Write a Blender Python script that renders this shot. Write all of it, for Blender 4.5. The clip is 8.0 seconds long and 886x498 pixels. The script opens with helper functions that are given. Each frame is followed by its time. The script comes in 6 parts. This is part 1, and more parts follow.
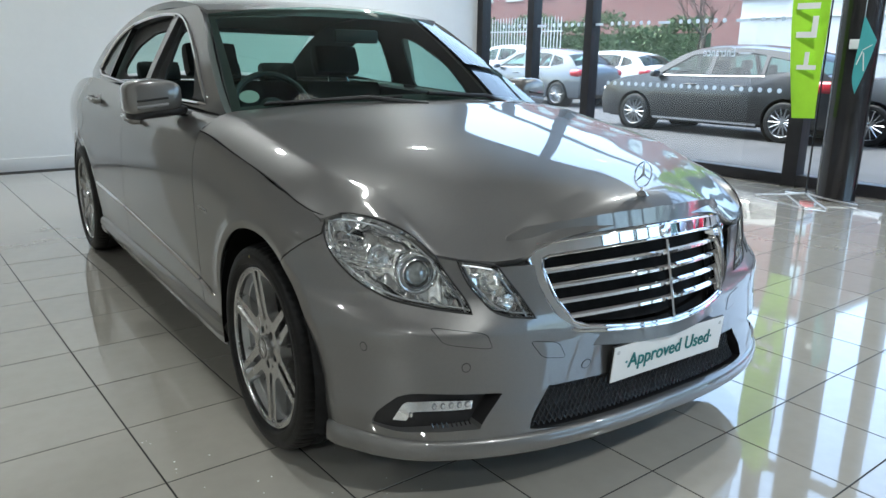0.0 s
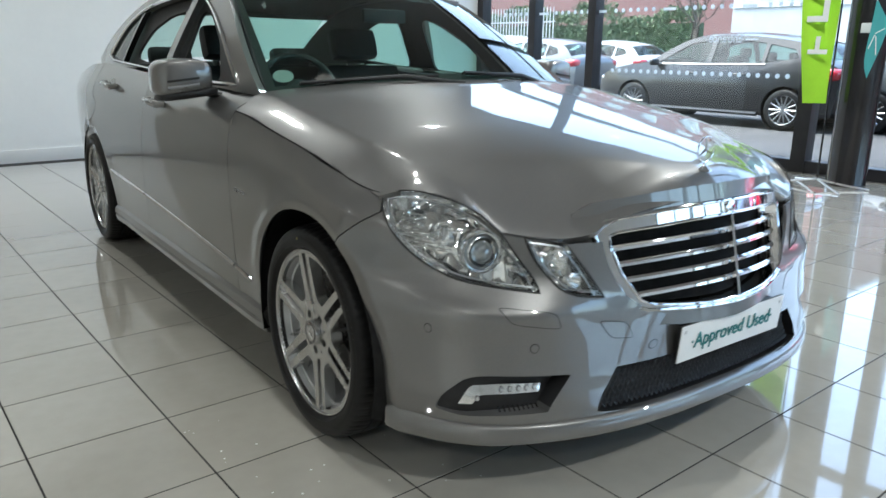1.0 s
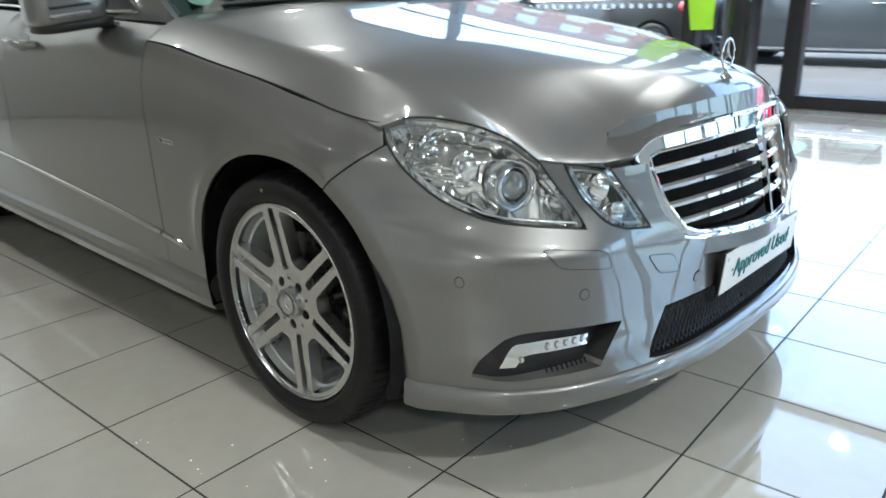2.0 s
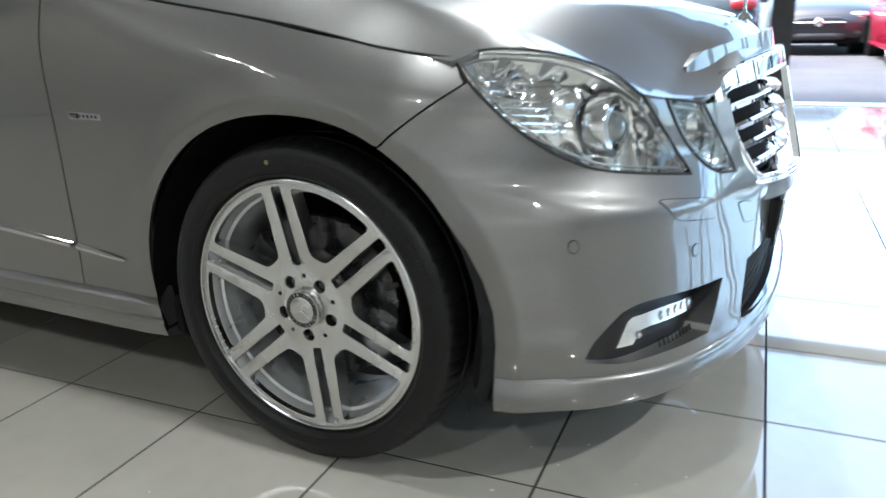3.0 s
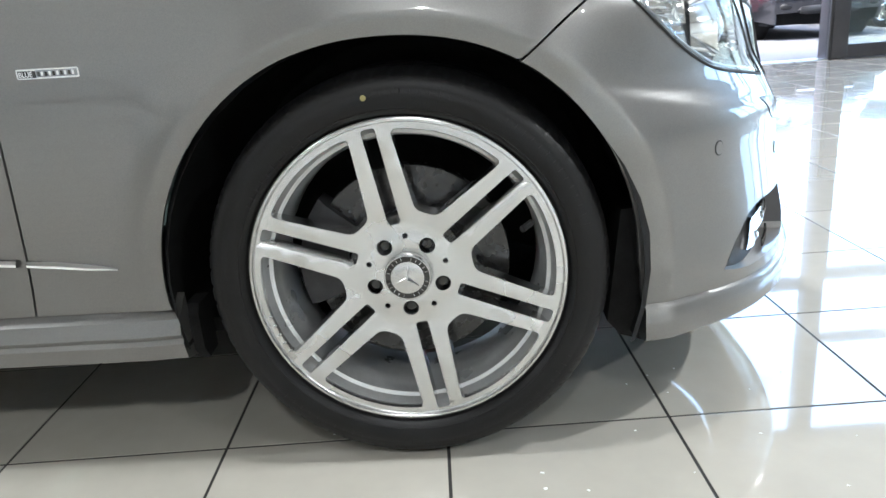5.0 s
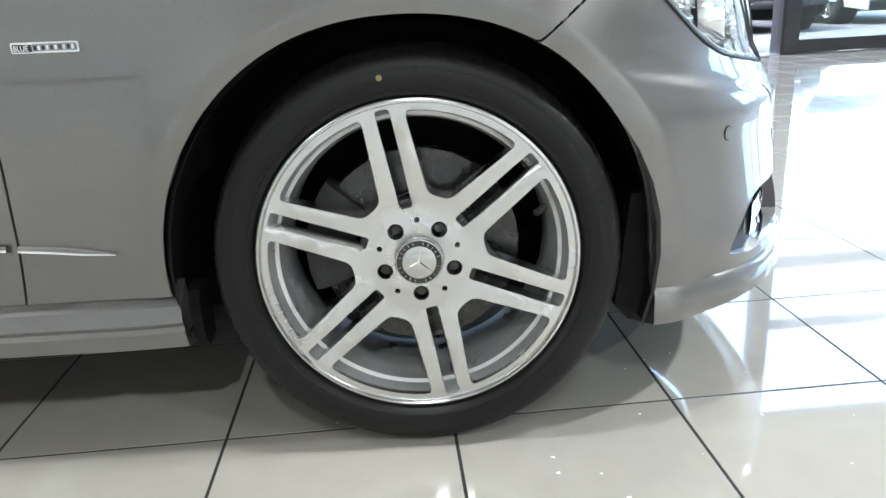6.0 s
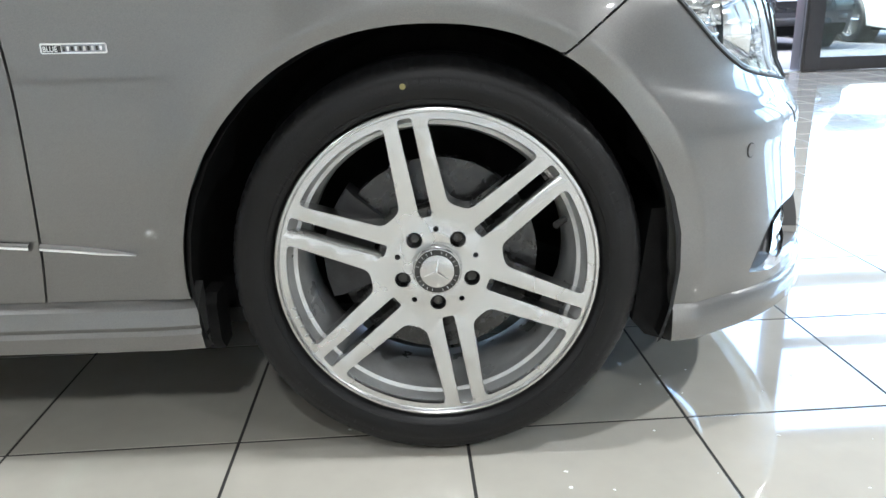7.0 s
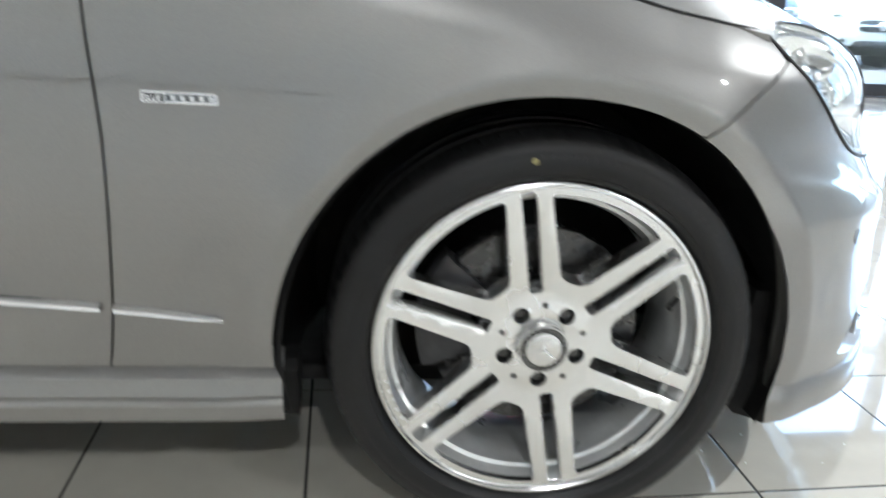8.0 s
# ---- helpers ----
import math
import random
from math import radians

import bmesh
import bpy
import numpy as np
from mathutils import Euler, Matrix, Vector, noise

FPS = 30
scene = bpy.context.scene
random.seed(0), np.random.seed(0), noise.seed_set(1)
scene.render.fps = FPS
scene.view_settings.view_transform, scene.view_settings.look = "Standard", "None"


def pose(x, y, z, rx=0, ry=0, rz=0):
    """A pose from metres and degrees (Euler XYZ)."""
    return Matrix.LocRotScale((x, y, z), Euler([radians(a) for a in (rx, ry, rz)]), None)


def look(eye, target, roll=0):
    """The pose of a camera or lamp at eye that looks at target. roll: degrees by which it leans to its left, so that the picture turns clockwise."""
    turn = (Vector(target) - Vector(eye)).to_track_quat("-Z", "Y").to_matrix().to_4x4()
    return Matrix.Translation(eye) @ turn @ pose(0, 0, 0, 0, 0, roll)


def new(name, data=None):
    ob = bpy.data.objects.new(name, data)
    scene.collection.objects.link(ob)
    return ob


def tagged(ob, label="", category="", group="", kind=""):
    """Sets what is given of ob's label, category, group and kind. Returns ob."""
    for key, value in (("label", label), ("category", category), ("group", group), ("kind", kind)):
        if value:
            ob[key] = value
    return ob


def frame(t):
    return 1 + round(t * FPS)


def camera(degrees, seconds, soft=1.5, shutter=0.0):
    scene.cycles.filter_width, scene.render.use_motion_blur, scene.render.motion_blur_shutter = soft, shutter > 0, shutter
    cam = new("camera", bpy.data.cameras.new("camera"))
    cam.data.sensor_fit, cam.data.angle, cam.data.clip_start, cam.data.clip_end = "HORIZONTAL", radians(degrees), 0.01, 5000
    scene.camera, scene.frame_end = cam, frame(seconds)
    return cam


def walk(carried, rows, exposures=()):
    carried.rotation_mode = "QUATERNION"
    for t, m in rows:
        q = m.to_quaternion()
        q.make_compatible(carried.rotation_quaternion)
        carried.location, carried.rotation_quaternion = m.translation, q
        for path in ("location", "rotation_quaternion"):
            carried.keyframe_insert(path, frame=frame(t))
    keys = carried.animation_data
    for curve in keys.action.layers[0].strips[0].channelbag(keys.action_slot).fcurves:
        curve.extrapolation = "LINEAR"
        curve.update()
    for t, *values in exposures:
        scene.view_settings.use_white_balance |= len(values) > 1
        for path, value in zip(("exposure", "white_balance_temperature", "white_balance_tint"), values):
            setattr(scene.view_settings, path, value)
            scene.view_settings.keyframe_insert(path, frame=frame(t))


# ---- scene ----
from mathutils.geometry import delaunay_2d_cdt
SKY, SUN, LAMP = .15, .5, 1.1
EXPOSURE = [(0, 2.87, 5900, 5), (1.0, 3.02, 5950, 5), (1.7, 3.25, 5950, 5), (3.0, 3.58, 5850, 6), (4.0, 4.1, 5830, 7), (6.0, 4.29, 5830, 8), (7.5, 4.33, 5830, 8), (8, 4.45, 5850, 8)]
cam = camera(62.0, 8.0, soft=1.5, shutter=.5)
PATH = [
    (0, (2.067, -1.68, 1.208), (0.484, -0.567, 0.703), 1.0),
    (0.5, (2.02, -1.715, 1.191), (0.442, -0.598, 0.682), 1.5),
    (1, (1.911, -1.804, 1.15), (0.349, -0.669, 0.628), 0.7),
    (1.5, (1.711, -1.829, 1.072), (0.219, -0.629, 0.495), 1.1),
    (1.7, (1.604, -1.837, 1.061), (0.182, -0.568, 0.455), -0.2),
    (2.8, (0.966, -1.955, 0.886), (0.022, -0.307, 0.258), -0.4),
    (3, (0.828, -1.959, 0.855), (-0.016, -0.25, 0.251), -1.5),
    (3.5, (0.537, -1.994, 0.833), (-0.001, -0.19, 0.157), -4.1),
    (4, (0.281, -2.02, 0.812), (0.026, -0.128, 0.214), -5.1),
    (4.5, (0.128, -2.009, 0.762), (0.008, -0.085, 0.133), -3.8),
    (4.7, (0.141, -2.005, 0.725), (0.004, -0.102, 0.124), -4.4),
    (5.8, (0.036, -1.995, 0.718), (0.065, -0.105, 0.063), -3.1),
    (6, (0.03, -1.991, 0.712), (0.053, -0.097, 0.071), -3.1),
    (6.5, (0.021, -1.990, 0.712), (0.027, -0.080, 0.077), -3.0),
    (7, (0.021, -1.989, 0.714), (0.011, -0.080, 0.093), -1.8),
    (7.5, (-0.006, -1.968, 0.732), (-0.014, -0.080, 0.083), 0.2),
    (7.7, (-0.053, -1.938, 0.768), (-0.035, -0.080, 0.100), 1.4),
    (8, (-0.247, -1.873, 0.815), (-0.071, -0.080, 0.194), 2.9),
]
walk(cam, [(t, look(eye, target, roll)) for t, eye, target, roll in PATH], EXPOSURE)

# ---- light ----
world = bpy.data.worlds.new("world")
scene.world = world
world.use_nodes = True
wn = world.node_tree
sky = wn.nodes.new("ShaderNodeTexSky")
sky.sky_type, sky.sun_disc = "NISHITA", False
sky.sun_elevation, sky.sun_rotation = radians(62), radians(250)
sky.air_density, sky.dust_density = 1.0, 5.0
wn.links.new(sky.outputs[0], wn.nodes["Background"].inputs[0])
wn.nodes["Background"].inputs[1].default_value = SKY
sun_lamp = bpy.data.lights.new("sun", "SUN")
sun_lamp.energy, sun_lamp.angle, sun_lamp.color = SUN, radians(12), (1, .97, .92)
sun = new("sun", sun_lamp)
sun.matrix_world = look((0, 0, 20), (4.4, 1.6, 11.2))


# ---- materials ----
def material(name, color, rough=.5, metal=0.0, spots=0.0, scale=20.0, bump=0.0, bump_scale=200.0, coat=0.0, detail=4.0, second=None, rough_vary=0.0, spec=.5):
    """A surface with colour drift at two scales, grain and fine relief."""
    m = bpy.data.materials.new(name)
    m.use_nodes = True
    t = m.node_tree
    b = t.nodes["Principled BSDF"]
    b.inputs["Base Color"].default_value = (*color, 1)
    b.inputs["Roughness"].default_value, b.inputs["Metallic"].default_value = rough, metal
    b.inputs["Coat Weight"].default_value, b.inputs["Coat Roughness"].default_value = coat, .02
    b.inputs["Specular IOR Level"].default_value = spec
    if spots or bump or rough_vary:
        co = t.nodes.new("ShaderNodeTexCoord")
        big = t.nodes.new("ShaderNodeTexNoise")
        big.inputs["Scale"].default_value, big.inputs["Detail"].default_value = scale, detail
        t.links.new(co.outputs["Object"], big.inputs["Vector"])
    if spots:
        fine = t.nodes.new("ShaderNodeTexNoise")
        fine.inputs["Scale"].default_value, fine.inputs["Detail"].default_value = scale * 9, 3
        t.links.new(co.outputs["Object"], fine.inputs["Vector"])
        add = t.nodes.new("ShaderNodeMath")
        add.operation = "MULTIPLY_ADD"
        add.inputs[1].default_value = .4
        t.links.new(fine.outputs["Fac"], add.inputs[0])
        t.links.new(big.outputs["Fac"], add.inputs[2])
        ramp = t.nodes.new("ShaderNodeValToRGB")
        ramp.color_ramp.elements[0].position, ramp.color_ramp.elements[1].position = .45, .95
        dark = second or tuple(c * (1 - spots) for c in color)
        ramp.color_ramp.elements[0].color = (*dark, 1)
        ramp.color_ramp.elements[1].color = (*(min(1, c * (1 + spots * .5)) for c in color), 1)
        t.links.new(add.outputs[0], ramp.inputs[0])
        t.links.new(ramp.outputs[0], b.inputs["Base Color"])
    if rough_vary:
        mr = t.nodes.new("ShaderNodeMapRange")
        mr.inputs["To Min"].default_value, mr.inputs["To Max"].default_value = max(.02, rough - rough_vary), rough + rough_vary
        t.links.new(big.outputs["Fac"], mr.inputs["Value"])
        t.links.new(mr.outputs[0], b.inputs["Roughness"])
    if bump:
        grain = t.nodes.new("ShaderNodeTexNoise")
        grain.inputs["Scale"].default_value, grain.inputs["Detail"].default_value = bump_scale, 5
        t.links.new(co.outputs["Object"], grain.inputs["Vector"])
        bn = t.nodes.new("ShaderNodeBump")
        bn.inputs["Strength"].default_value, bn.inputs["Distance"].default_value = bump, .002
        t.links.new(grain.outputs["Fac"], bn.inputs["Height"])
        t.links.new(bn.outputs[0], b.inputs["Normal"])
    return m


def car_paint(name, color, metal=.6, rough=.38, ior=1.75, flakes=.17):
    """Lacquered metallic paint with fine flakes."""
    m = bpy.data.materials.new(name)
    m.use_nodes = True
    t = m.node_tree
    b = t.nodes["Principled BSDF"]
    co = t.nodes.new("ShaderNodeTexCoord")
    flake = t.nodes.new("ShaderNodeTexVoronoi")
    flake.inputs["Scale"].default_value = 1400
    t.links.new(co.outputs["Object"], flake.inputs["Vector"])
    drift = t.nodes.new("ShaderNodeTexNoise")
    drift.inputs["Scale"].default_value = 1.7
    t.links.new(co.outputs["Object"], drift.inputs["Vector"])
    ramp = t.nodes.new("ShaderNodeValToRGB")
    ramp.color_ramp.elements[0].color = (*(c * (1 - flakes) for c in color), 1)
    ramp.color_ramp.elements[1].color = (*(c * (1 + flakes) for c in color), 1)
    t.links.new(flake.outputs["Color"], ramp.inputs[0])
    mix = t.nodes.new("ShaderNodeMixRGB")
    mix.blend_type, mix.inputs[0].default_value = "SOFT_LIGHT", .12
    t.links.new(ramp.outputs[0], mix.inputs[1])
    t.links.new(drift.outputs["Fac"], mix.inputs[2])
    t.links.new(mix.outputs[0], b.inputs["Base Color"])
    b.inputs["Metallic"].default_value, b.inputs["Roughness"].default_value = metal, rough
    b.inputs["Coat Weight"].default_value, b.inputs["Coat Roughness"].default_value = 1, .015
    b.inputs["Coat IOR"].default_value = ior
    peel = t.nodes.new("ShaderNodeTexNoise")
    peel.inputs["Scale"].default_value = 260
    t.links.new(co.outputs["Object"], peel.inputs["Vector"])
    bn = t.nodes.new("ShaderNodeBump")
    bn.inputs["Strength"].default_value, bn.inputs["Distance"].default_value = .012, .001
    t.links.new(peel.outputs["Fac"], bn.inputs["Height"])
    t.links.new(bn.outputs[0], b.inputs["Coat Normal"])
    return m


def glass(name, tint, gloss=.02):
    """Thin clear sheet: lets light through with a tint, mirrors at a slant."""
    m = bpy.data.materials.new(name)
    m.use_nodes = True
    t = m.node_tree
    t.nodes.remove(t.nodes["Principled BSDF"])
    clear, shine, mix, slant, fifth, fr = (t.nodes.new("ShaderNode" + n) for n in ("BsdfTransparent", "BsdfGlossy", "MixShader", "LayerWeight", "Math", "Math"))
    clear.inputs[0].default_value = (*tint, 1)
    shine.inputs["Roughness"].default_value = gloss
    slant.inputs["Blend"].default_value = .5
    fifth.operation, fifth.inputs[1].default_value = "POWER", 5
    fr.operation, fr.inputs[1].default_value, fr.inputs[2].default_value = "MULTIPLY_ADD", .9, .045
    t.links.new(slant.outputs["Facing"], fifth.inputs[0])
    t.links.new(fifth.outputs[0], fr.inputs[0])
    t.links.new(fr.outputs[0], mix.inputs[0])
    t.links.new(clear.outputs[0], mix.inputs[1])
    t.links.new(shine.outputs[0], mix.inputs[2])
    t.links.new(mix.outputs[0], t.nodes["Material Output"].inputs[0])
    return m


def lit(name, color, strength):
    m = bpy.data.materials.new(name)
    m.use_nodes = True
    b = m.node_tree.nodes["Principled BSDF"]
    b.inputs["Base Color"].default_value = (*color, 1)
    b.inputs["Emission Color"].default_value, b.inputs["Emission Strength"].default_value = (*color, 1), strength
    return m


def per_piece(m, amount):
    """Vary the colour a little from piece to piece."""
    t = m.node_tree
    b = t.nodes["Principled BSDF"]
    info, mul, hsv = (t.nodes.new("ShaderNode" + n) for n in ("ObjectInfo", "MapRange", "HueSaturation"))
    mul.inputs["To Min"].default_value, mul.inputs["To Max"].default_value = 1 - amount, 1 + amount
    t.links.new(info.outputs["Random"], mul.inputs["Value"])
    t.links.new(mul.outputs[0], hsv.inputs["Value"])
    if b.inputs["Base Color"].links:
        t.links.new(b.inputs["Base Color"].links[0].from_socket, hsv.inputs["Color"])
    else:
        hsv.inputs["Color"].default_value = b.inputs["Base Color"].default_value
    t.links.new(hsv.outputs[0], b.inputs["Base Color"])
    return m


PAINT = car_paint("silver_paint", (.180, .178, .172), .74, .38, flakes=.15)
CHROME = material("chrome", (.86, .86, .87), .05, 1.0, rough_vary=.03, scale=8)
BLACK = material("black_plastic", (.012, .012, .013), .45, spots=.4, scale=40, bump=.1, bump_scale=500)
GLOSS_BLACK = material("gloss_black", (.01, .01, .011), .12, coat=.6, rough_vary=.05)
LINER = material("wheel_liner", (.011, .011, .011), .8, spots=.5, scale=30, bump=.5, bump_scale=120, spec=.2)
RUBBER = material("tyre_rubber", (.0055, .0055, .0058), .46, spots=.35, scale=16, bump=.25, bump_scale=260, rough_vary=.1, spec=.3)
SEAL = material("rubber_seal", (.008, .008, .008), .6)
ALLOY = material("machined_alloy", (.62, .62, .615), .24, 1.0, spots=.06, scale=7)
MACHINED = material("turned_alloy", (.67, .67, .665), .27, 1.0, spots=.06, scale=9, rough_vary=.02)
grain = MACHINED.node_tree.nodes.new("ShaderNodeTangent")
grain.direction_type, grain.axis = "RADIAL", "Y"
MACHINED.node_tree.nodes["Principled BSDF"].inputs["Anisotropic"].default_value = .75
MACHINED.node_tree.links.new(grain.outputs[0], MACHINED.node_tree.nodes["Principled BSDF"].inputs["Tangent"])
BARREL = material("alloy_barrel", (.60, .61, .61), .3, .6, spots=.15, scale=14, rough_vary=.1)
BRAKE = material("brake_iron", (.075, .075, .075), .26, .85, spots=.3, scale=50, rough_vary=.12)
CALIPER = material("caliper", (.05, .05, .052), .5, .4, spots=.3, scale=40)
LENS = glass("clear_lens", (.97, .985, .985), .01)
CAR_GLASS = glass("tinted_car_glass", (.62, .82, .76), .01)
PANE = glass("window_pane", (.93, .965, .955), .005)
REFLECTOR = material("reflector", (.95, .96, .97), .13, 1.0, rough_vary=.06, scale=30)
LAMP_SHELL = material("lamp_shell", (.92, .92, .92), .1, .95, spots=.08, scale=25, rough_vary=.08)
SMOKED = material("lamp_bezel", (.30, .31, .32), .3, .7, rough_vary=.1, scale=30)
LEATHER = material("black_leather", (.034, .034, .035), .5, spots=.4, scale=14, bump=.3, bump_scale=160)
DASH = material("dash_vinyl", (.04, .042, .043), .6, spots=.3, scale=18, bump=.2, bump_scale=300)
WHITE_PLATE = material("plate_white", (.78, .80, .80), .35, spots=.05, scale=9)
TEAL = material("teal_print", (.0, .16, .165), .5)
TILE = per_piece(material("floor_tile", (.415, .396, .348), .06, spots=.10, scale=2.2, rough_vary=.03, coat=1.0, bump=.015, bump_scale=9), .035)
GROUT = material("grout", (.02, .019, .018), .85, spots=.3, scale=30)
WALL = material("white_wall", (.80, .81, .80), .65, spots=.03, scale=2.5, bump=.06, bump_scale=220)
WALL_TAUPE = material("taupe_wall", (.34, .315, .275), .65, spots=.05, scale=2.5, bump=.06, bump_scale=220)
WALL_WARM = material("warm_white_wall", (.72, .70, .655), .65, spots=.03, scale=2.5, bump=.06, bump_scale=220)
CEILING = material("ceiling_grey", (.30, .29, .28), .85, spots=.03, scale=2)
SKIRT = material("skirting_paint", (.76, .77, .76), .4, spots=.03, scale=4)
FRAME_DARK = material("dark_frame", (.022, .021, .023), .4, .25, spots=.25, scale=12, rough_vary=.1)
COLUMN = material("column_black", (.018, .016, .016), .22, spots=.3, scale=5, rough_vary=.08, coat=.3)
STEEL = material("steel", (.55, .55, .55), .3, 1.0, rough_vary=.1)
LIME = material("lime_flag", (.40, .78, .03), .7, spots=.08, scale=6, bump=.15, bump_scale=300)
TURQ = material("turquoise_flag", (.07, .36, .37), .7, spots=.1, scale=6)
PRINT_WHITE = material("white_print", (.8, .82, .8), .6)
FROST = material("frosted_dot", (.72, .75, .76), .8)
for m_ in (FROST,):
    see = m_.node_tree.nodes.new("ShaderNodeBsdfTranslucent")
    see.inputs[0].default_value = (.85, .88, .88, 1)
    both_ways = m_.node_tree.nodes.new("ShaderNodeMixShader")
    both_ways.inputs[0].default_value = .7
    m_.node_tree.links.new(m_.node_tree.nodes["Principled BSDF"].outputs[0], both_ways.inputs[1])
    m_.node_tree.links.new(see.outputs[0], both_ways.inputs[2])
    m_.node_tree.links.new(both_ways.outputs[0], m_.node_tree.nodes["Material Output"].inputs[0])
ASPHALT = material("asphalt", (.052, .052, .056), .9, spots=.3, scale=1.2, bump=.4, bump_scale=90)
RENDER_GREY = material("pale_cladding", (.46, .465, .455), .8, spots=.14, scale=.8, bump=.2, bump_scale=30)
PALE_METAL = material("galvanised", (.55, .57, .57), .5, .4, spots=.15, scale=12)
LEAF = per_piece(material("hedge_leaf", (.055, .10, .035), .7, spots=.5, scale=7), .2)
BARK = material("bark", (.09, .075, .06), .9, spots=.4, scale=12, bump=.5, bump_scale=60)
OUT_GLASS = glass("parked_car_glass", (.46, .62, .58), .01)
TRIM_DARK = material("dark_cabin", (.02, .021, .022), .7, spots=.3, scale=12)
BULB = lit("lamp_glow", (1.0, .94, .84), 4)
DIFFUSER = lit("lamp_dish", (1.0, .94, .84), .22)


# ---- building blocks ----
def mesh_from(verts, faces, mats, smooth=40, normals=None):
    me = bpy.data.meshes.new("shape")
    me.from_pydata([tuple(v) for v in verts], [], faces)
    for m in mats if isinstance(mats, (list, tuple)) else [mats]:
        me.materials.append(m)
    me.validate()
    if smooth:
        me.polygons.foreach_set("use_smooth", [True] * len(me.polygons))
        me.set_sharp_from_angle(angle=radians(smooth))
    me.update()
    return me


def thing(name, label, category, group="", kind="", at=(0, 0, 0)):
    ob = new(name)
    ob.location = at
    ob.empty_display_size = .1
    return tagged(ob, label, category, group, kind)


def placed(ob):
    """Where an object stands in the world."""
    return placed(ob.parent) @ ob.matrix_parent_inverse @ ob.matrix_basis if ob.parent is not None else ob.matrix_basis.copy()


def piece(name, me, parent=None, label=""):
    ob = new(name, me)
    if parent is not None:
        ob.parent = parent
        ob.matrix_parent_inverse = placed(parent).inverted()
    return tagged(ob, label)


def part(name, bm, mat, parent, label="", smooth=40):
    """A bmesh as one mesh object under a thing or a part."""
    me = bpy.data.meshes.new(name)
    bm.normal_update()
    bm.to_mesh(me)
    bm.free()
    me.materials.append(mat)
    if smooth:
        me.polygons.foreach_set("use_smooth", [True] * len(me.polygons))
        me.set_sharp_from_angle(angle=radians(smooth))
    return piece(name, me, parent, label)


def block(bm, lo, hi, bevel=0.0, m=None):
    """A box between two corners, its edges rounded."""
    made = bmesh.ops.create_cube(bm, size=1)["verts"]
    size, mid = [b - a for a, b in zip(lo, hi)], [(a + b) / 2 for a, b in zip(lo, hi)]
    for v in made:
        v.co = Vector((v.co.x * size[0] + mid[0], v.co.y * size[1] + mid[1], v.co.z * size[2] + mid[2]))
    if bevel:
        edges = list({e for v in made for e in v.link_edges})
        got = bmesh.ops.bevel(bm, geom=edges, offset=bevel, segments=2, profile=.7, affect="EDGES")
        made = list({v for f in got["faces"] for v in f.verts} | {v for v in made if v.is_valid})
    if m is not None:
        for v in made:
            v.co = m @ v.co
    return bm


def box(name, lo, hi, mat, parent=None, label="", bevel=.004, m=None):
    return part(name, block(bmesh.new(), lo, hi, bevel, m), mat, parent, label, 30)


def tube(points, radius, sides=8, closed=False, flat=1.0):
    """Verts and faces of a round bar along points."""
    pts = [Vector(p) for p in points]
    n = len(pts)
    verts, faces = [], []
    for i, p in enumerate(pts):
        a = pts[(i - 1) % n] if closed or i else p
        b = pts[(i + 1) % n] if closed or i < n - 1 else p
        d = (b - a).normalized()
        side = d.cross(Vector((0, 0, 1)))
        side = side.normalized() if side.length > .02 else Vector((1, 0, 0))
        up = side.cross(d)
        r = radius[i] if isinstance(radius, (list, tuple)) else radius
        for k in range(sides):
            f = 2 * math.pi * k / sides
            verts.append(p + side * math.cos(f) * r + up * math.sin(f) * r * flat)
    for i in range(n if closed else n - 1):
        j = (i + 1) % n
        for k in range(sides):
            l = (k + 1) % sides
            faces.append((i * sides + k, i * sides + l, j * sides + l, j * sides + k))
    if not closed:
        faces += [tuple(range(sides))[::-1], tuple((n - 1) * sides + k for k in range(sides))]
    return verts, faces


def join(*shapes):
    verts, faces = [], []
    for v, f in shapes:
        o = len(verts)
        verts += list(v)
        faces += [tuple(k + o for k in g) for g in f]
    return verts, faces


def flip(shape, axis=1):
    """The mirror image of a shape."""
    out = []
    for v in shape[0]:
        w = list(v)
        w[axis] = -w[axis]
        out.append(w)
    return out, [tuple(reversed(f)) for f in shape[1]]


def lathe(profile, sides, axis="y", phase=0.0, closed=False):
    """Turn a profile of (radius, along) rows about an axis."""
    verts, faces = [], []
    n = len(profile)
    for k in range(sides):
        f = 2 * math.pi * k / sides + phase
        for r, a in profile:
            c, s = r * math.cos(f), r * math.sin(f)
            verts.append((c, a, s) if axis == "y" else (c, s, a))
    for k in range(sides):
        l = (k + 1) % sides
        for i in range(n if closed else n - 1):
            j = (i + 1) % n
            q = (k * n + i, k * n + j, l * n + j, l * n + i)
            faces.append(q if axis == "y" else q[::-1])
    return verts, faces


def moved(shape, x=0, y=0, z=0, m=None):
    m = m if m is not None else Matrix.Translation((x, y, z))
    return [m @ Vector(v) for v in shape[0]], shape[1]


